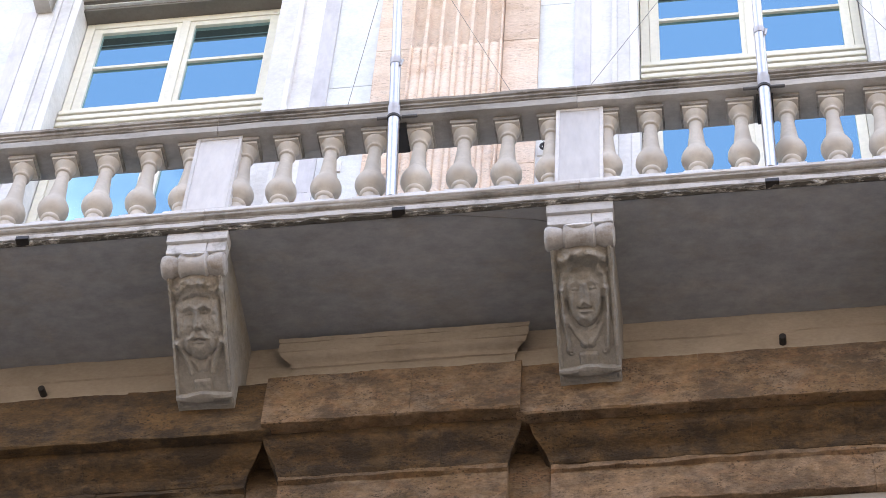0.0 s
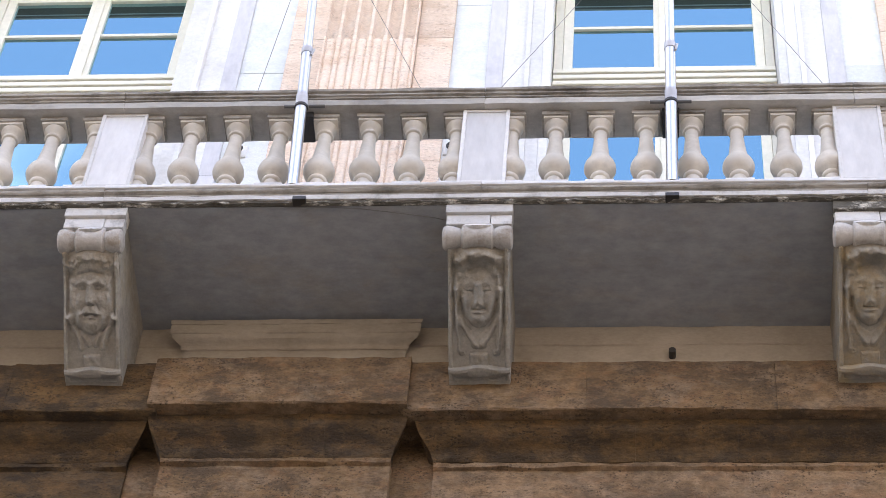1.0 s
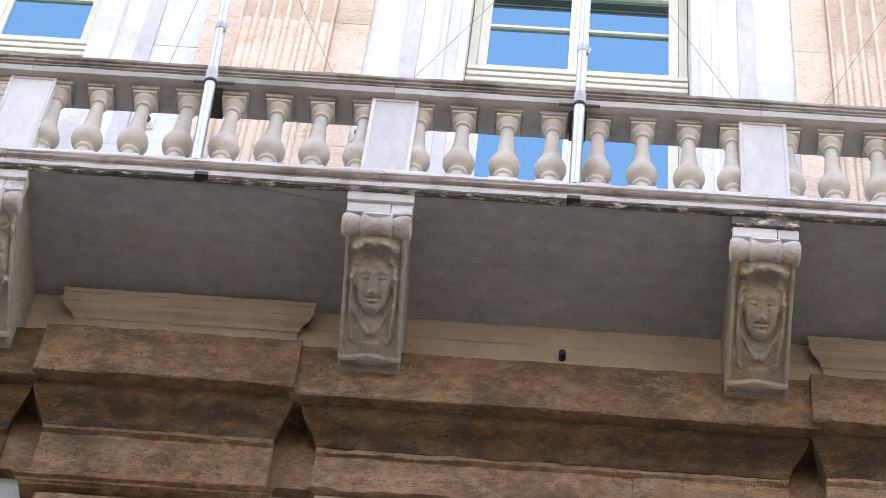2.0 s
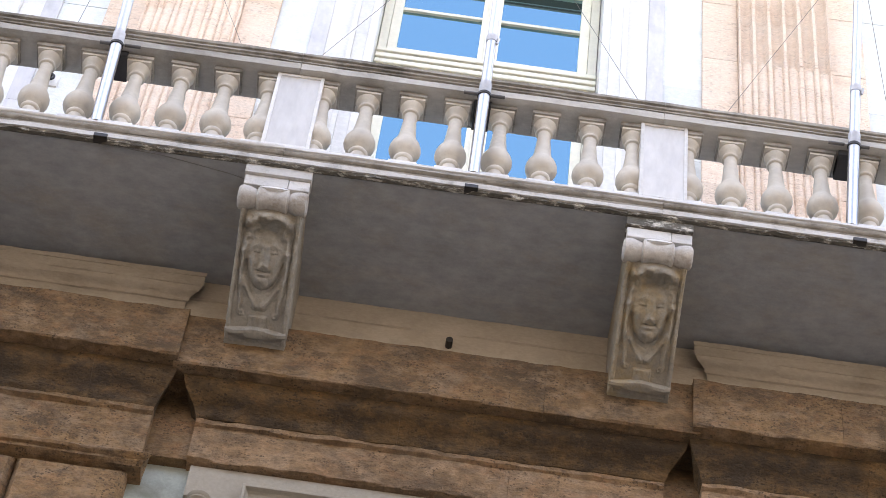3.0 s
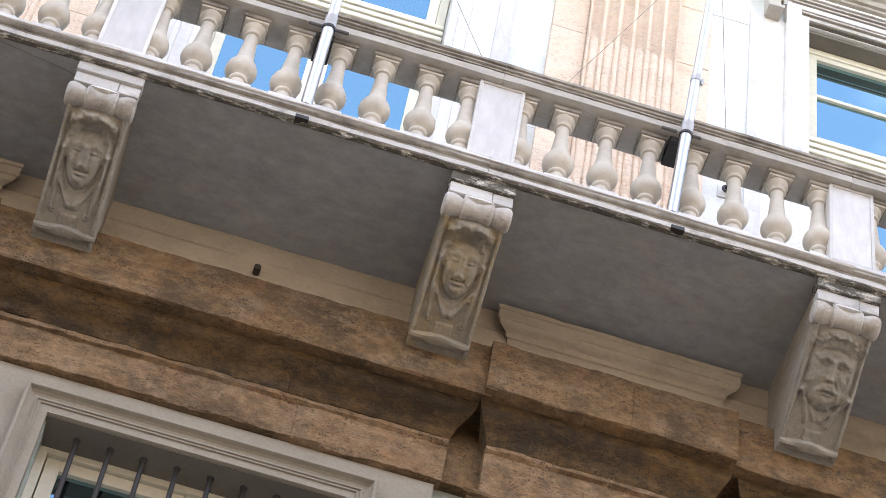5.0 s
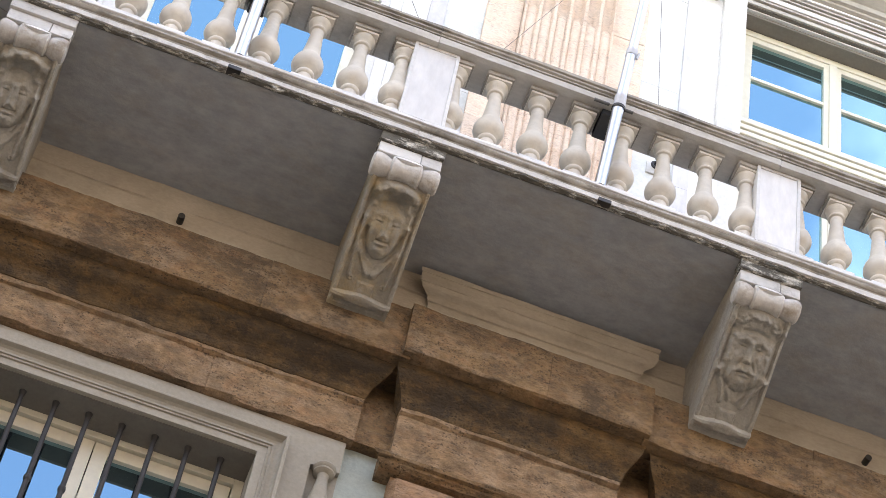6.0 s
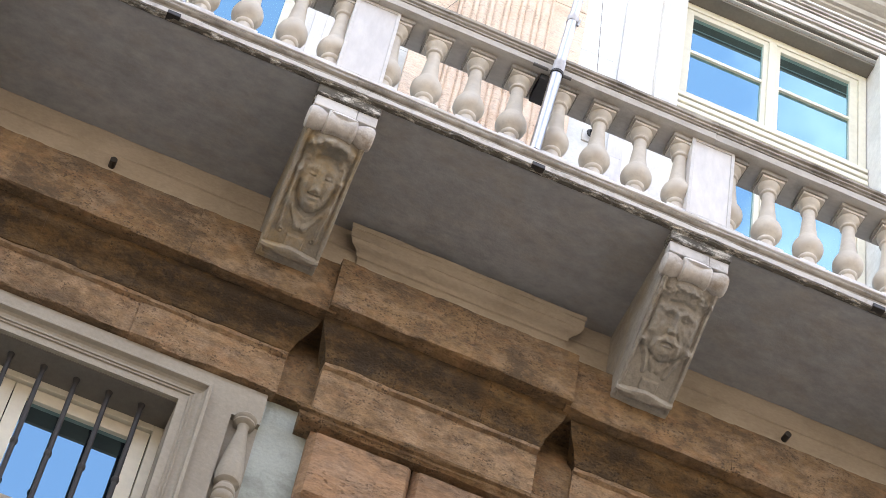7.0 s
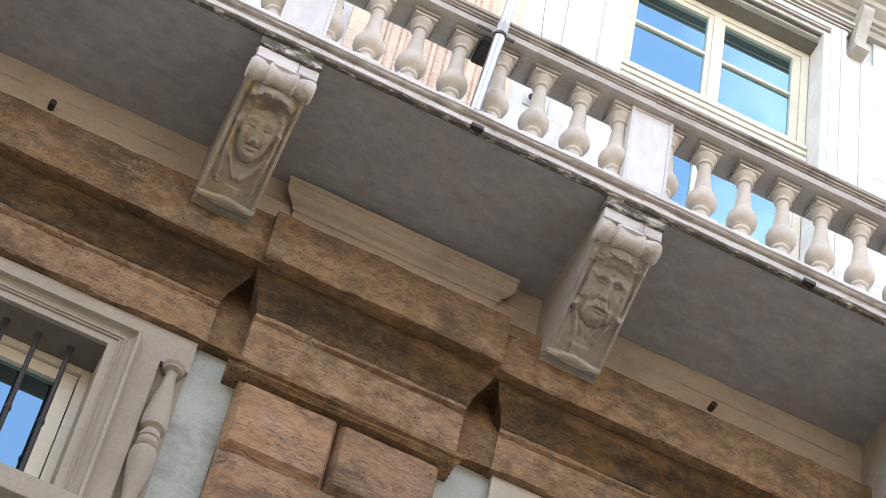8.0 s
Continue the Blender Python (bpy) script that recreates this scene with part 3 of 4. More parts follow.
    for v, swell, flat in ((0.872, -0.014, 0.0), (0.884, 0.004, 0.8), (0.900, 0.014, 1.0), (0.922, 0.016, 1.0), (0.942, 0.006, 0.85), (0.955, -0.012, 0.5)):
        row = []
        for i in range(n):
            s = 2 * i / (n - 1) - 1
            bow = 0.022 * math.sqrt(max(0.0, 1 - s * s)) * flat
            y, z = front(v - (0.012 * math.cos(s * 4.2) if v < 0.93 else -0.020 * (1 - abs(s) ** 2.5)))
            wear = 0.003 * noise.noise(Vector((s * 5, v * 20, c)))
            row.append(bm.verts.new(Vector((0.008 + 0.160 * s, y, z)) + out_way * (swell + bow + wear)))
        rows.append(row)
    rows.append([bm.verts.new((v.co.x, 0.87, -0.655)) for v in rows[-1]])
    rows.append([bm.verts.new((v.co.x, 0.87, -0.60)) for v in rows[-1]])
    for a, b in zip(rows, rows[1:] + rows[:1]):
        for k in range(n - 1):
            bm.faces.new((a[k], a[k + 1], b[k + 1], b[k]))
    bm.faces.new([r[0] for r in rows])
    bm.faces.new([r[-1] for r in rows][::-1])
    part("foot", bm, stone, corbel, "bowed stone lip", smooth=True)
    return corbel


BEARD = "grey carved stone corbel with a bearded mask under the balcony"
LADY = "grey carved stone corbel with a garlanded mask under the balcony"
bearded = make_corbel("bearded", BEARD, -2.0)
bearded.location.x, bearded.scale.x = -2.026, 0.94   # a little narrower than the rest
garlanded = make_corbel("garlanded", LADY, 0.0)
mossy = make_corbel("garlanded", "yellow-stained carved stone corbel with a mossy top strip", 2.0, OCHRE)
stained = make_corbel("bearded", "grey carved stone corbel with a bearded mask and mossy top strip", 4.0)
copy_thing(stained, pose(6, 0, Z0))
for c in (-6, -4, 8):
    copy_thing(garlanded, pose(c, 0, Z0))

# ---- poles with guy wires ----
HOOKS = {-1.0: (-1.710, -0.352), 1.0: (-0.352, 2.27), 3.0: (2.34, 3.70)}
for c, lean in ((-1.0, -0.013), (1.0, 0.0), (3.0, 0.026)):
    pole = thing("pole", "silver aluminium pole strapped upright to the balustrade", "pole", (c + 0.012, -0.012, Z0 + 0.119), "poles along the balcony")
    h0, h1, top = 0.640, 1.045, 3.2

    def spot(z, c=c, lean=lean):
        return (lean * z, -0.19 * z, z)
    part("tube", add_rod(bmesh.new(), spot(0.0), spot(h0), 0.032, 20), ALU, pole, smooth=True)
    part("middle_tube", add_rod(bmesh.new(), spot(h0), spot(h1), 0.029, 20), ALU, pole, smooth=True)
    part("upper_tube", add_rod(bmesh.new(), spot(h1), spot(top), 0.026, 20), ALU, pole, smooth=True)
    part("sleeve", add_rod(bmesh.new(), spot(h0 - 0.03), spot(h0 + 0.055), 0.0335, 20), STRAP, pole, "grey clamp sleeve", smooth=True)
    part("clamp_ring", add_rod(bmesh.new(), spot(h0 - 0.045), spot(h0 - 0.028), 0.0375, 20), BLACK, pole, "dark clamp ring", smooth=True)
    part("clamp_screw", add_rod(bmesh.new(), (0.03 + lean * h1, -0.19 * h1 - 0.01, h1 - 0.05), (0.04 + lean * h1, -0.19 * h1 - 0.01, h1 + 0.01), 0.007, 8), STRAP, pole, smooth=True)
    part("strap", add_rod(bmesh.new(), spot(h1 - 0.02), spot(h1 + 0.025), 0.032, 20), STRAP, pole, "dark clamp ring", smooth=True)
    bm = block(-0.046, 0.046, -0.020, 0.150, H - 0.050, H + 0.001, 0.006)
    part("bracket", bm, BLACK, pole, "black clamp box under the handrail")
    for s in (-1, 1):
        part("clamp_bar", add_rod(bmesh.new(), (s * 0.025, -0.070, H - 0.022), (s * 0.112, -0.070, H - 0.022), 0.010, 10), STEEL, pole, smooth=True)
    for hx in HOOKS[c]:
        start = Vector((hx, 1.285, Z0 + 2.51))
        end = Vector((c + 0.012, -0.012, Z0 + 0.119)) + Vector(spot(2.25))
        rope = part("guy_wire", add_rod(bmesh.new(), start, end, 0.0017, 6), WIRE)
        tagged(rope, "thin dark steel guy wire from wall to pole", "wire", "guy wires")
for hx in (-1.710, -0.352, 2.27, 2.34, 3.70):
    hook = thing("wall_hook", "small white metal anchor fixed to the wall", "hook", (hx, 1.345, Z0 + 2.50), "wire anchors on the wall")
    part("plate", block(-0.05, 0.05, -0.018, 0.014, -0.06, 0.06, 0.004), MARBLE, hook)
    eye = bmesh.new()
    for k in range(12):
        p, q = (Vector((0.024 * math.cos(radians(30 * (k + d))), -0.052, -0.012 + 0.030 * math.sin(radians(30 * (k + d))))) for d in (0, 1.1))
        add_rod(eye, p, q, 0.009, 8)
    add_rod(eye, (0, -0.055, 0.018), (0, -0.012, 0.010), 0.012, 8)
    part("eye", eye, IRON, hook, "dark iron ring")
for k, c in enumerate((-4.97, -2.97, -0.94, 1.01, 3.05, 5.03, 7.03)):
    tagged(part("drain_spout", block(-0.036, 0.036, -0.022, 0.030, -0.006, 0.024, 0.004), BLACK, at=(c, 0, Z0)), "small black metal spout under the balcony edge", "drain spout", "spouts along the balcony edge")

# thin cable along the front of the underside
cable = bmesh.new()
run = [(-1.02, 0.030), (-0.80, 0.034), (-0.62, 0.045), (-0.42, 0.075), (-0.24, 0.105), (-0.15, 0.13)]
for (xa, ya), (xb, yb) in zip(run, run[1:]):
    add_rod(cable, (xa, ya, -0.006), (xb, yb, -0.006), 0.0024, 6)
tagged(part("cable", cable, WIRE, at=(0, 0, Z0)), "thin dark cable along the balcony underside", "cable")

# ---- entablature under the balcony ----
entablature = thing("entablature", "weathered brown and tan stone entablature below the balcony", "cornice", (0, 0, Z0), kind="structure")
tan_low = [(0.90, -0.003), (0.837, -0.003), (0.833, -0.030), (0.831, -0.100), (0.832, -0.160), (0.841, -0.165), (0.841, -0.175), (0.834, -0.180), (0.836, -0.240), (0.842, -0.305), (0.845, -0.47), (0.90, -0.47)]
tan_top = [(0.90, -0.045), (0.742, -0.045), (0.744, -0.076), (0.749, -0.079), (0.749, -0.085), (0.746, -0.087), (0.748, -0.148), (0.754, -0.152), (0.757, -0.168), (0.764, -0.180), (0.782, -0.188), (0.796, -0.196), (0.802, -0.206), (0.803, -0.226), (0.814, -0.230), (0.815, -0.285), (0.816, -0.47), (0.90, -0.47)]
corona_w = [(0.92, -0.452), (0.722, -0.452), (0.718, -0.62), (0.720, -0.832), (0.728, -0.840), (0.80, -0.836), (0.92, -0.80)]
corona_p = [(0.92, -0.446), (0.688, -0.446), (0.682, -0.62), (0.682, -0.818), (0.690, -0.826), (0.79, -0.822), (0.92, -0.80)]


def cyma(y0, y1, z_top, z_low):
    h = z_top - z_low
    pts = [(1.06, z_top), (y0, z_top), (y0, z_top - 0.02)]
    pts += [(y0 + 0.005 + (y1 - y0 - 0.02) * (s - 0.11 * math.sin(2 * math.pi * s)), z_top - 0.03 - (h - 0.05) * s) for s in [i / 9 for i in range(10)]]
    return pts + [(y1, z_low), (1.06, z_low)]


def facing(y, z_top, z_low):
    return [(1.06, z_top), (y - 0.022, z_top), (y - 0.022, z_top - 0.028), (y, z_top - 0.040), (y, z_low + 0.008), (y + 0.008, z_low), (1.06, z_low)]


def run_of(name, outline, x0, x1, cuts, mat, seed, wear=0.007, mitre=0.0, face=0.0):
    stops = [x0] + cuts + [x1]
    for i, (a, b) in enumerate(zip(stops, stops[1:])):
        ends = (mitre if i == 0 else 0, mitre if i == len(stops) - 2 else 0)
        part(name, prism(outline, a + (0.0007 if i else 0), b - 0.0007, 0.03, wear, seed + 5.1 * i, ends, face), mat, entablature, smooth=True)


for k, c in enumerate(WINDOWS):
    c -= 0.02
    corona = DARKBROWN if c < -1 else BROWN   # the first bays take the darker travertine
    a, b = max(X0, c - 1.44), min(X1, c + 1.44)
    run_of("tan_moulding", tan_low, a, b, [], TAN, c, 0.004)
    run_of("corona_stone", corona_w, max(X0, c - 1.36), min(X1, c + 1.36), [c - 0.42, c + 0.55], corona, c + 20)
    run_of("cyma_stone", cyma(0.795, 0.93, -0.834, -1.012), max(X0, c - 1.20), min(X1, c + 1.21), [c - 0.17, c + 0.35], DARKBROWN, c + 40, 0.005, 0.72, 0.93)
    run_of("frieze_stone", facing(0.955, -1.012, -1.30), max(X0, c - 1.20), min(X1, c + 1.21), [c + 0.42], FRIEZE if c > -1 else DARKBROWN, c + 60, 0.010)
for k, c in enumerate(PILASTERS):
    c -= 0.03
    run_of("tan_moulding", tan_top, c - 0.585, c + 0.62, [], TAN, c, 0.004, 1.15, 0.814)
    run_of("corona_stone", corona_p, c - 0.675, c + 0.675, [c + 0.1], BROWN, c + 20)
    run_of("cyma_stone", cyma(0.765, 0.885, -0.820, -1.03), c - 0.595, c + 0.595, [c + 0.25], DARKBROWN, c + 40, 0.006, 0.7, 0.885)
    run_of("frieze_stone", facing(0.905, -1.03, -1.395), c - 0.595, c + 0.595, [], FRIEZE if c > 0 else BROWN, c + 60, 0.008)
part("recessed_frieze", prism([(1.000, -0.80), (0.985, -0.86), (0.970, -1.00), (0.972, -1.15), (0.977, -1.292), (1.06, -1.292), (1.06, -0.80)], X0, X1, 0.05, 0.005, 3.0), BROWN, entablature, smooth=True)

# drain stubs
for c in (-3.0, 1.0, 4.9):
    bm = bmesh.new()
    add_rod(bm, (0, 0.020, 0.0), (0, 0.09, 0.012), 0.019, 14)
    tagged(part("drain_pipe", bm, BLACK, at=(c + 0.006, 0.762, Z0 - 0.275)), "short dark drain pipe in the moulding", "drain pipe", "drain pipes")

# ---- rusticated pilasters of the lower wall ----
cap_line = [(1.14, -1.262), (0.985, -1.262), (0.966, -1.269), (0.957, -1.284), (0.964, -1.299), (0.984, -1.306), (0.988, -1.320), (1.000, -1.326), (1.008, -1.334), (1.14, -1.334)]


def rustic(x0, x1, z0, z1, y, seed):
    """A pillowed block with rounded, slightly worn arrises."""
    bm = bmesh.new()
    nx, nz = 14, 9
    grid = []
    for j in range(nz + 1):
        row = []
        for i in range(nx + 1):
            s, t = i / nx, j / nz
            e = min(s * (x1 - x0), (1 - s) * (x1 - x0), t * (z1 - z0), (1 - t) * (z1 - z0))
            d = 0.046 * (1 - min(1, e / 0.046)) ** 2 + 0.006 * noise.noise(Vector((s * 5 + seed, t * 3, seed)))
            row.append(bm.verts.new((x0 + (x1 - x0) * (0.5 - 0.5 * math.cos(math.pi * s)) * 0.35 + (x1 - x0) * s * 0.65, y + d, z0 + (z1 - z0) * (0.35 * (0.5 - 0.5 * math.cos(math.pi * t)) + 0.65 * t))))
        grid.append(row)
    for a, b in zip(grid, grid[1:]):
        for i in range(nx):
            bm.faces.new((a[i], a[i + 1], b[i + 1], b[i]))
    border = grid[0] + [r[-1] for r in grid[1:]] + grid[-1][-2::-1] + [r[0] for r in grid[-2:0:-1]]
    rear = [bm.verts.new((v.co.x, 1.135, v.co.z)) for v in border]
    for k in range(len(border)):
        m = (k + 1) % len(border)
        bm.faces.new((border[k], rear[k], rear[m], border[m]))
    return bm


for c in PILASTERS:
    rough_stone = RUSTIC if c > 0 else BROWN
    c -= 0.045
    pilaster = thing("pilaster", "rusticated brown stone pilaster with a worn moulded cap", "pilaster", (c, LOW_Y, Z0 + LOW_Z), "lower pilasters", "structure")
    part("cap_moulding", prism(cap_line, -0.62, 0.62, 0.03, 0.006, c, (1, 1), 1.005), BROWN, pilaster, smooth=True)
    z, row = -1.336, 0
    while z > -Z0 - LOW_Z + 0.2:
        low = max(z - (0.478 if row else 0.506), -Z0 - LOW_Z)
        cuts = [-0.550, 0.0, 0.560] if row % 2 == 0 else [-0.552, 0.580]
        for a, b in zip(cuts, cuts[1:]):
            part("block", rustic(a + 0.004, b - 0.004, low + 0.004, z - 0.002, 1.015, c + row * 1.7 + a), rough_stone, pilaster, smooth=True)
        z, row = low, row + 1

# ---- barred windows of the lower wall ----


def make_low_window(c):
    win = thing("barred_window", "cream casement window with dark iron bars in a grey stone surround", "window", (c, LOW_Y, Z0 + LOW_Z), "barred windows", "structure")
    x0, x1, zt, zb = -0.765, 0.748, -1.462, -2.53
    bm = bmesh.new()
    add_box(bm, -1.03, 1.02, 1.085, 1.14, zt, -1.184)
    for a, b in ((-1.185, -1.03), (1.02, 1.17)):
        add_box(bm, a, b, 1.085, 1.14, zt + 0.052, -1.184)
    part("lintel", bm, SURROUND, win)
    for a, b in ((-1.03, x0), (x1, 1.02)):
        part("jamb", block(a, b, 1.085, 1.14, -2.60, zt, 0), SURROUND, win)
    for a, b in ((-1.185, -1.031), (1.021, 1.17)):
        part("niche_back", block(a, b, 1.122, 1.14, -2.60, zt + 0.052, 0.0), SURROUND, win)
    # from the outer edge inwards: fillet, hollow, two beads, plain fascia
    wide = 0.140
    frame_line = [(0.0, 0.0), (-0.050, 0.0), (-0.054, 0.006), (-0.054, 0.018), (-0.047, 0.021), (-0.030, 0.026), (-0.018, 0.036), (-0.013, 0.050), (-0.013, 0.064), (-0.022, 0.066), (-0.023, 0.074), (-0.014, 0.076),
                  (-0.014, 0.084), (-0.019, 0.086), (-0.019, 0.092), (-0.009, 0.094), (-0.008, wide - 0.002), (0.0, wide)]
    bm = bmesh.new()
    for a, b in zip(frame_line, frame_line[1:]):
        rows = []
        for y, d in (a, b):
            rows.append([bm.verts.new(p) for p in ((x0 - wide + d, 1.084 + y, -2.6), (x0 - wide + d, 1.084 + y, zt + wide - d), (x1 + wide - d, 1.084 + y, zt + wide - d), (x1 + wide - d, 1.084 + y, -2.6))])
        for k in range(3):
            bm.faces.new((rows[0][k], rows[0][k + 1], rows[1][k + 1], rows[1][k]))
    part("architrave_moulding", bm, SURROUND, win)
    bm = bmesh.new()
    add_box(bm, x0 - 0.006, x0, 1.10, 1.60, -2.6, zt)
    add_box(bm, x1, x1 + 0.006, 1.10, 1.60, -2.6, zt)
    part("reveal", bm, SURROUND, win)
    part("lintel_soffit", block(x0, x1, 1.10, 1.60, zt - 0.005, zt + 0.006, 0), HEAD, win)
    part("window_sill", block(x0 - 0.42, x1 + 0.42, 1.00, 1.50, -2.70, zb - 0.03, 0.008), SURROUND, win)
    cy = 1.295
    bm = bmesh.new()
    for a, b, p, q in ((x0, x0 + 0.05, zb - 0.03, zt), (x1 - 0.05, x1, zb - 0.03, zt), (x0 + 0.05, x1 - 0.05, zt - 0.045, zt), (x0 + 0.05, x1 - 0.05, zb - 0.03, zb + 0.05)):
        add_box(bm, a, b, cy, cy + 0.09, p, q, 0.004)
    part("window_frame", bm, CREAM, win)
    mid = 0.5 * (x0 + x1)
    for a, b in ((x0 + 0.056, mid - 0.003), (mid + 0.003, x1 - 0.056)):
        bm = bmesh.new()
        for p, q, r, s in ((a, a + 0.075, zb + 0.053, zt - 0.051), (b - 0.075, b, zb + 0.053, zt - 0.051), (a + 0.075, b - 0.075, zt - 0.128, zt - 0.051), (a + 0.075, b - 0.075, zb + 0.053, zb + 0.13)):
            add_box(bm, p, q, cy + 0.02, cy + 0.07, r, s, 0.004)
        sash = part("sash", bm, CREAM, win)
        part("pane", block(a + 0.06, b - 0.06, cy + 0.045, cy + 0.051, zb + 0.12, zt - 0.12, 0), DIM_GLASS, sash)
    for k in range(8):
        x = -0.593 + 0.17 * k
        bar = part("bar", add_rod(bmesh.new(), (x, 1.20, -2.56), (x, 1.20, zt - 0.001), 0.0130, 10), IRON, win, smooth=True)
        bm = bmesh.new()
        add_lathe(bm, [(0.011, -0.022), (0.018, -0.014), (0.020, 0.0), (0.018, 0.014), (0.011, 0.022)], x, 1.20, 12)
        bmesh.ops.translate(bm, verts=bm.verts[:], vec=(0, 0, -2.02))
        part("collar", bm, IRON, bar, smooth=True)
        bm = add_lathe(bmesh.new(), [(0.0132, zt - 0.04), (0.0165, zt - 0.018), (0.0195, zt - 0.001)], x, 1.20, 12)
        part("socket", bm, IRON, bar, smooth=True)
    half = [(0.050, 0.0), (0.054, 0.010), (0.050, 0.022), (0.043, 0.028), (0.049, 0.036), (0.049, 0.046), (0.040, 0.054), (0.028, 0.060), (0.024, 0.075), (0.030, 0.14), (0.044, 0.25), (0.056, 0.36), (0.062, 0.43), (0.056, 0.475), (0.036, 0.492), (0.034, 0.502), (0.044, 0.512), (0.050, 0.530), (0.048, 0.548), (0.040, 0.556)]
    line = half + [(r, 1.112 - z) for r, z in half[::-1]][1:]
    for x in (-1.105, 1.095):
        bm = add_lathe(bmesh.new(), [(r * 1.12, zt + 0.050 - z) for r, z in line[::-1]], x, 1.085, 18)
        part("side_baluster", bm, SURROUND, win, "turned stone baluster in relief", smooth=True)
    return win


low_window = make_low_window(WINDOWS[2] - 0.01)
for c in (WINDOWS[1], WINDOWS[3]):
    copy_thing(low_window, pose(c - 0.01, LOW_Y, Z0 + LOW_Z))

# ---- upper pilasters ----


def make_upper_pilaster(c):
    pil = thing("fluted_pilaster", "worn pink stone fluted pilaster on the upper wall", "pilaster", (c, 0, Z0), "upper pilasters", "structure")
    z = 0.1
    row = 0
    while z < 8.4:
        h = (0.62, 0.88, 0.74)[row % 3]
        top = min(8.4, z + h)
        for a, b in ((-0.555, -0.315), (0.315, 0.555)):
            part("backing_stone", block(a, b, 1.31 + 0.004 * noise.noise(Vector((c, z, a))), 1.37, z + 0.002, top - 0.002, 0.006), PINK, pil)
        z, row = top, row + 1
    flutes = 6
    for z0, z1, cabled in ((0.1, 1.5, True), (1.504, 2.7, True), (2.704, 3.80, True), (3.804, 5.2, False), (5.204, 6.8, False), (6.804, 8.4, False)):
        n = flutes * 10
        bm = bmesh.new()
        rows = []
        levels = max(2, int((z1 - z0) / 0.05))
        for j in range(levels + 1):
            z = z0 + (z1 - z0) * j / levels
            row = []
            for i in range(n + 1):
                s = i / n * flutes
                f = s - math.floor(s)
                x = -0.313 + 0.626 * i / n
                g = max(0.0, 1 - ((f - 0.5) / 0.40) ** 2)
                d = 0.055 * g ** 0.35
                if cabled and abs(f - 0.5) < 0.31 and z < z1 - (0.06 * abs(noise.noise(Vector((math.floor(s) * 3.7, c, 5)))) if z1 == 3.80 else 0):
                    d = 0.020 - 0.023 * math.sqrt(max(0, 1 - ((f - 0.5) / 0.31) ** 2))
                d += 0.006 * noise.noise(Vector((x * 14, z * 9, c))) + 0.010 * max(0, noise.noise(Vector((x * 5, z * 4, c + 9))) - 0.15)
                row.append(bm.verts.new((x, 1.255 + d, z)))
            rows.append(row)
        for a, b in zip(rows, rows[1:]):
            for i in range(n):
                bm.faces.new((a[i], a[i + 1], b[i + 1], b[i]))
        loop = rows[0] + [r[-1] for r in rows[1:]] + rows[-1][-2::-1] + [r[0] for r in rows[-2:0:-1]]
        rear = [bm.verts.new((v.co.x, 1.37, v.co.z)) for v in loop]
        for k in range(len(loop)):
            m = (k + 1) % len(loop)
            bm.faces.new((loop[k], rear[k], rear[m], loop[m]))
        part("fluted_drum", bm, PINK, pil, smooth=True)
    return pil


upper_pilaster = make_upper_pilaster(-0.97)
copy_thing(upper_pilaster, pose(2.99, 0, Z0))
copy_thing(upper_pilaster, pose(6.99, 0, Z0))

# ---- tall windows of the upper wall ----


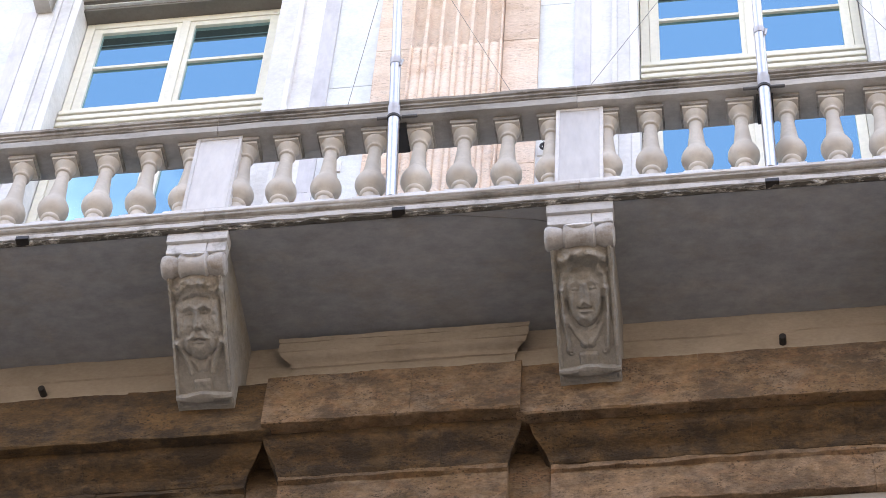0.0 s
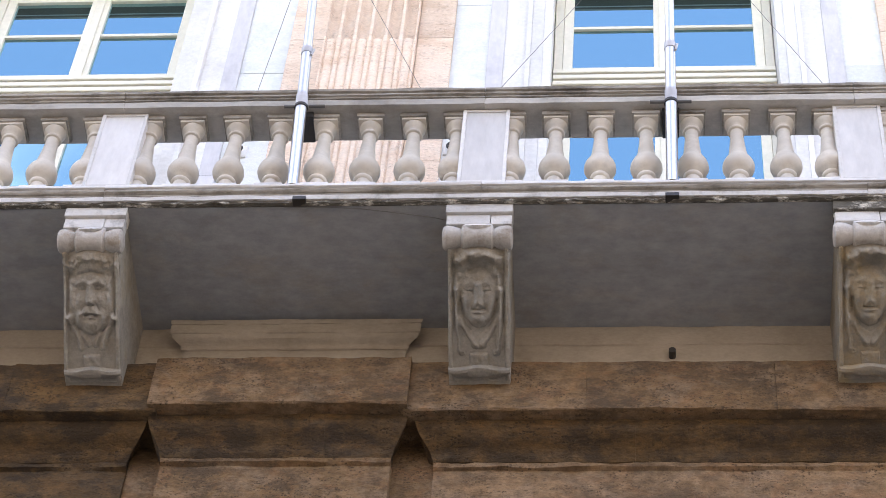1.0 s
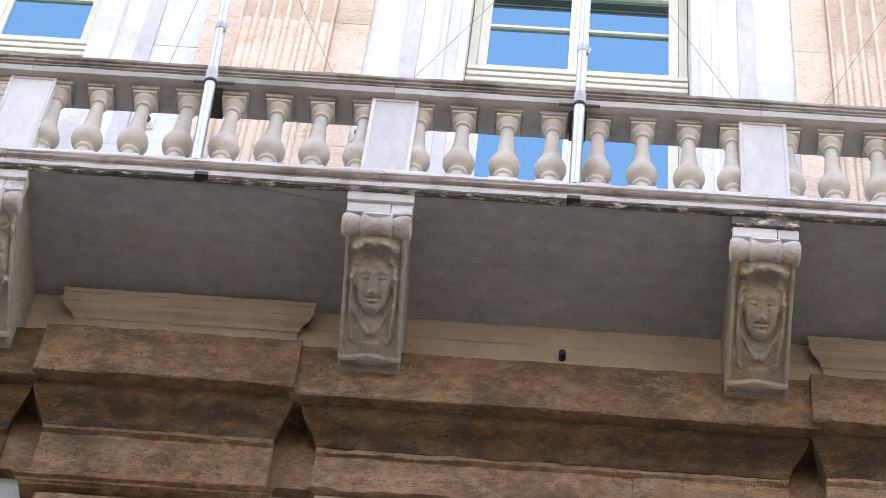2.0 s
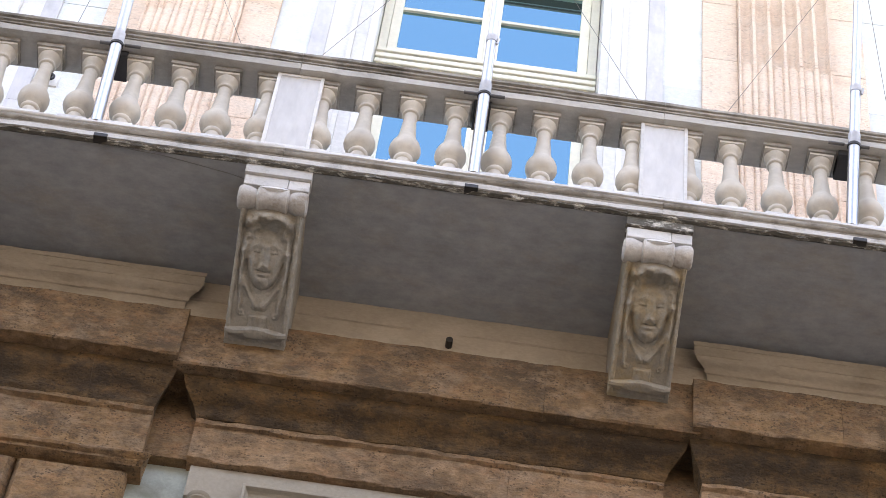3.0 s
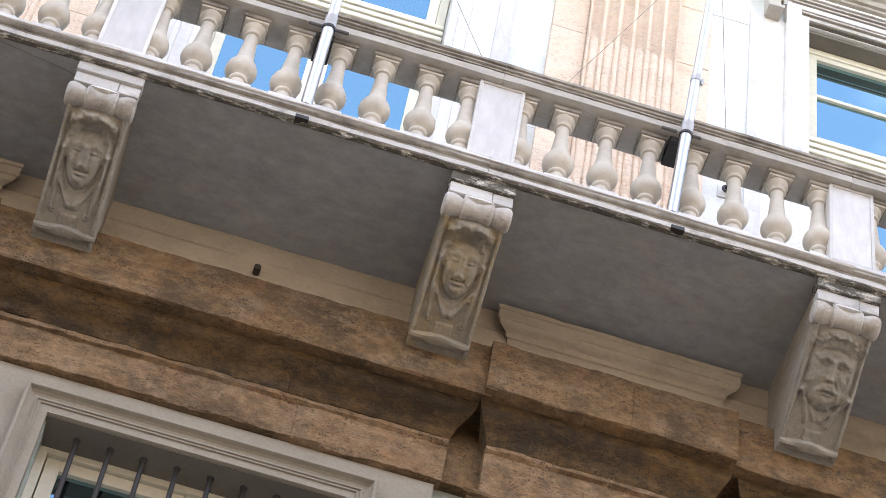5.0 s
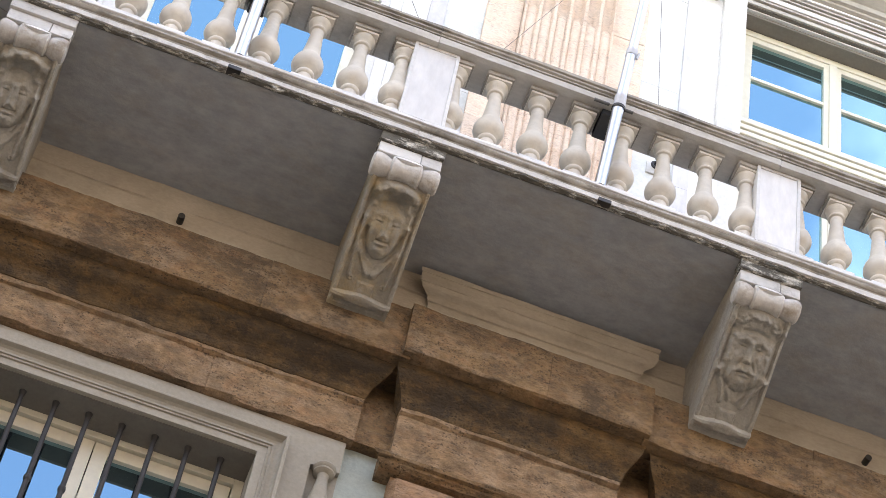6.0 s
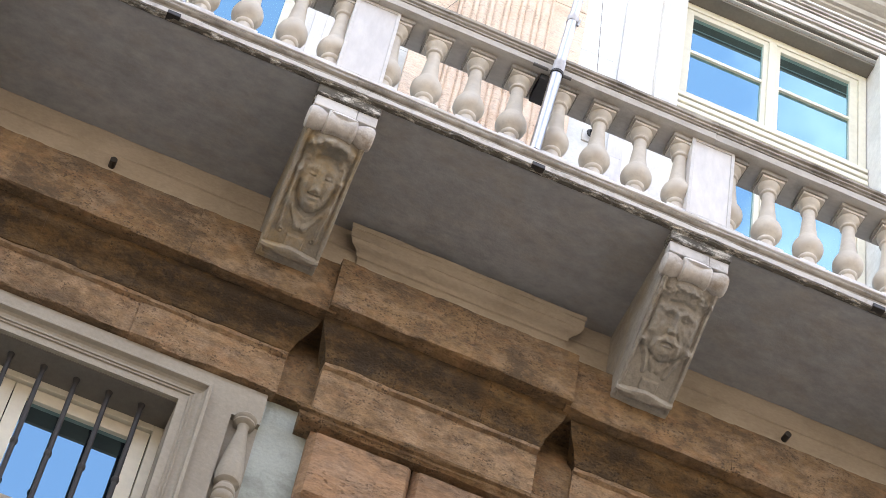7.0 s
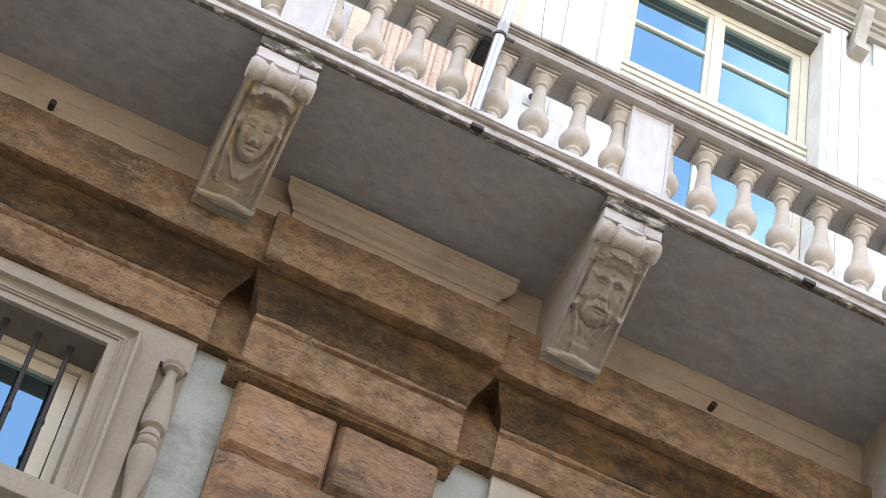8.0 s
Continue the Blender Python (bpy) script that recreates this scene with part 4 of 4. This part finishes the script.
def make_high_window(c):
    win = thing("tall_window", "tall cream french window in a white marble surround", "window", (c, 0, Z0), "tall windows", "structure")
    zt, hw = 4.87, 0.748
    for s in (-1, 1):
        for k, (a, b, y) in enumerate(((hw, 0.805, 1.300), (0.805, 0.885, 1.293), (0.885, 0.920, 1.282), (0.920, 1.065, 1.330), (1.065, 1.175, 1.322))):
            x0, x1 = sorted((s * a, s * b))
            joints = [0.1, zt + b - hw] if k < 3 else [0.1, 1.62 + 0.2 * s, 2.30 - 0.08 * s, zt - 0.05]
            for low, high in zip(joints, joints[1:]):
                part("jamb_moulding" if k < 3 else "jamb_slab", block(x0, x1, y + 0.003 * noise.noise(Vector((low, s, k))), 1.37 if a > 0.75 else 1.56, low + 0.0008, high - 0.0008, 0.003), VEINED if k == 4 else MARBLE, win)
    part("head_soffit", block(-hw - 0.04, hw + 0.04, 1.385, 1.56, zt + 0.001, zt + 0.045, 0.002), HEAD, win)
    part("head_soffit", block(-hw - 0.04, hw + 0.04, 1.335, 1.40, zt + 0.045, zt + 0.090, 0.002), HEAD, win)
    for a, b, y in ((0.050, 0.092, 1.318), (0.092, 0.104, 1.330), (0.104, 0.122, 1.302), (0.122, 0.134, 1.314), (0.134, 0.190, 1.296), (0.190, 0.200, 1.308), (0.200, 0.218, 1.284), (0.218, 0.228, 1.298), (0.228, 0.248, 1.270), (0.248, 0.258, 1.286), (0.258, 0.282, 1.256)):
        part("head_moulding", block(-hw - b, hw + b, y, 1.334 if b < 0.10 else 1.37, zt + a, zt + b, 0.003), RAIL if b < 0.13 or 0.195 < b < 0.26 else MARBLE, win)
    hood = [(1.37, 5.153), (1.30, 5.153), (1.295, 5.225), (1.27, 5.230), (1.265, 5.252), (1.24, 5.256), (1.225, 5.29), (1.18, 5.31), (1.15, 5.33), (1.14, 5.37), (1.10, 5.39), (1.08, 5.45), (1.37, 5.47)]
    part("hood", prism(hood, -1.28, 1.28, 0.3, 0.003, c), RAIL, win, smooth=True)
    for s in (-1, 1):
        x0, x1 = sorted((s * 0.975, s * 1.065))
        curl = [(1.37, 5.28), (1.15, 5.28), (1.13, 5.24), (1.14, 5.18), (1.20, 5.08), (1.245, 4.98), (1.26, 4.92), (1.255, 4.855), (1.235, 4.835), (1.37, 4.835)]
        part("console", prism(curl, x0, x1), RAIL, win, "carved scroll bracket", smooth=True)
        part("console_foot", block(x0 - 0.012, x1 + 0.012, 1.212, 1.37, 4.796, 4.834, 0.005), RAIL, win, smooth=True)
    y = 1.50
    fx = 0.742
    bm = bmesh.new()
    for a, b, p, q in ((-fx, -fx + 0.06, 0.1, zt), (fx - 0.06, fx, 0.1, zt), (-fx + 0.06, fx - 0.06, zt - 0.065, zt)):
        add_box(bm, a, b, y, y + 0.09, p, q, 0.004)
    part("window_frame", bm, CREAM, win)
    rib = [(y + 0.09, 3.38)]
    for k in range(4):
        z = 3.404 + 0.074 * k
        rib += [(y + 0.05, z), (y - 0.030, z + 0.002), (y - 0.034, z + 0.008), (y - 0.030, z + 0.050), (y + 0.05, z + 0.054)]
    rib += [(y + 0.05, 3.694), (y + 0.012, 3.696), (y + 0.012, 3.708), (y + 0.09, 3.710)]
    part("transom", prism(rib, -fx - 0.0, fx + 0.0), CREAM, win, "ribbed cream weather bar")
    for p, q, bars in ((3.70, zt - 0.066, (0.53,)), (0.13, 3.42, (0.36, 0.68))):
        for a, b in ((-fx + 0.062, -0.0015), (0.0015, fx - 0.062)):
            bm = bmesh.new()
            add_box(bm, a, a + 0.065, y + 0.01, y + 0.06, p, q, 0.004)
            add_box(bm, b - 0.065, b, y + 0.01, y + 0.06, p, q, 0.004)
            add_box(bm, a + 0.065, b - 0.065, y + 0.01, y + 0.06, p, p + 0.055, 0.004)
            add_box(bm, a + 0.065, b - 0.065, y + 0.01, y + 0.06, q - 0.055, q, 0.004)
            sash = part("sash", bm, CREAM, win)
            part("pane", block(a + 0.06, b - 0.06, y + 0.035, y + 0.041, p + 0.05, q - 0.05, 0), GLASS, sash)
            for t in bars:
                zc = p + (q - p) * t
                part("glazing_bar", block(a + 0.064, b - 0.064, y + 0.015, y + 0.05, zc - 0.016, zc + 0.016, 0.003), CREAM, sash)
    for p, q in ((3.702, zt - 0.068), (0.13, 3.418)):
        part("cover_strip", block(-0.030, 0.030, y - 0.004, y + 0.012, p, q, 0.004), CREAM, win)
    return win


high_window = make_high_window(1.0)
copy_thing(high_window, pose(-3, 0, Z0))
copy_thing(high_window, pose(5, 0, Z0))

# ---- marble cladding slabs of the upper wall ----
for k, (a, b) in enumerate(((-1.8255, -1.525), (-0.4155, -0.1745), (2.1745, 2.4355), (3.5445, 3.8255), (6.1745, 6.4355))):
    z, row = 0.1, 0
    while z < 8.4:
        high = min(8.4, z + (1.18, 0.86, 1.32)[(row + k) % 3])
        part("slab", block(a, b, 1.340 + 0.004 * noise.noise(Vector((a, z, 2))), 1.37, z + 0.001, high - 0.001, 0.003), PALE, wall_upper)
        z, row = high, row + 1
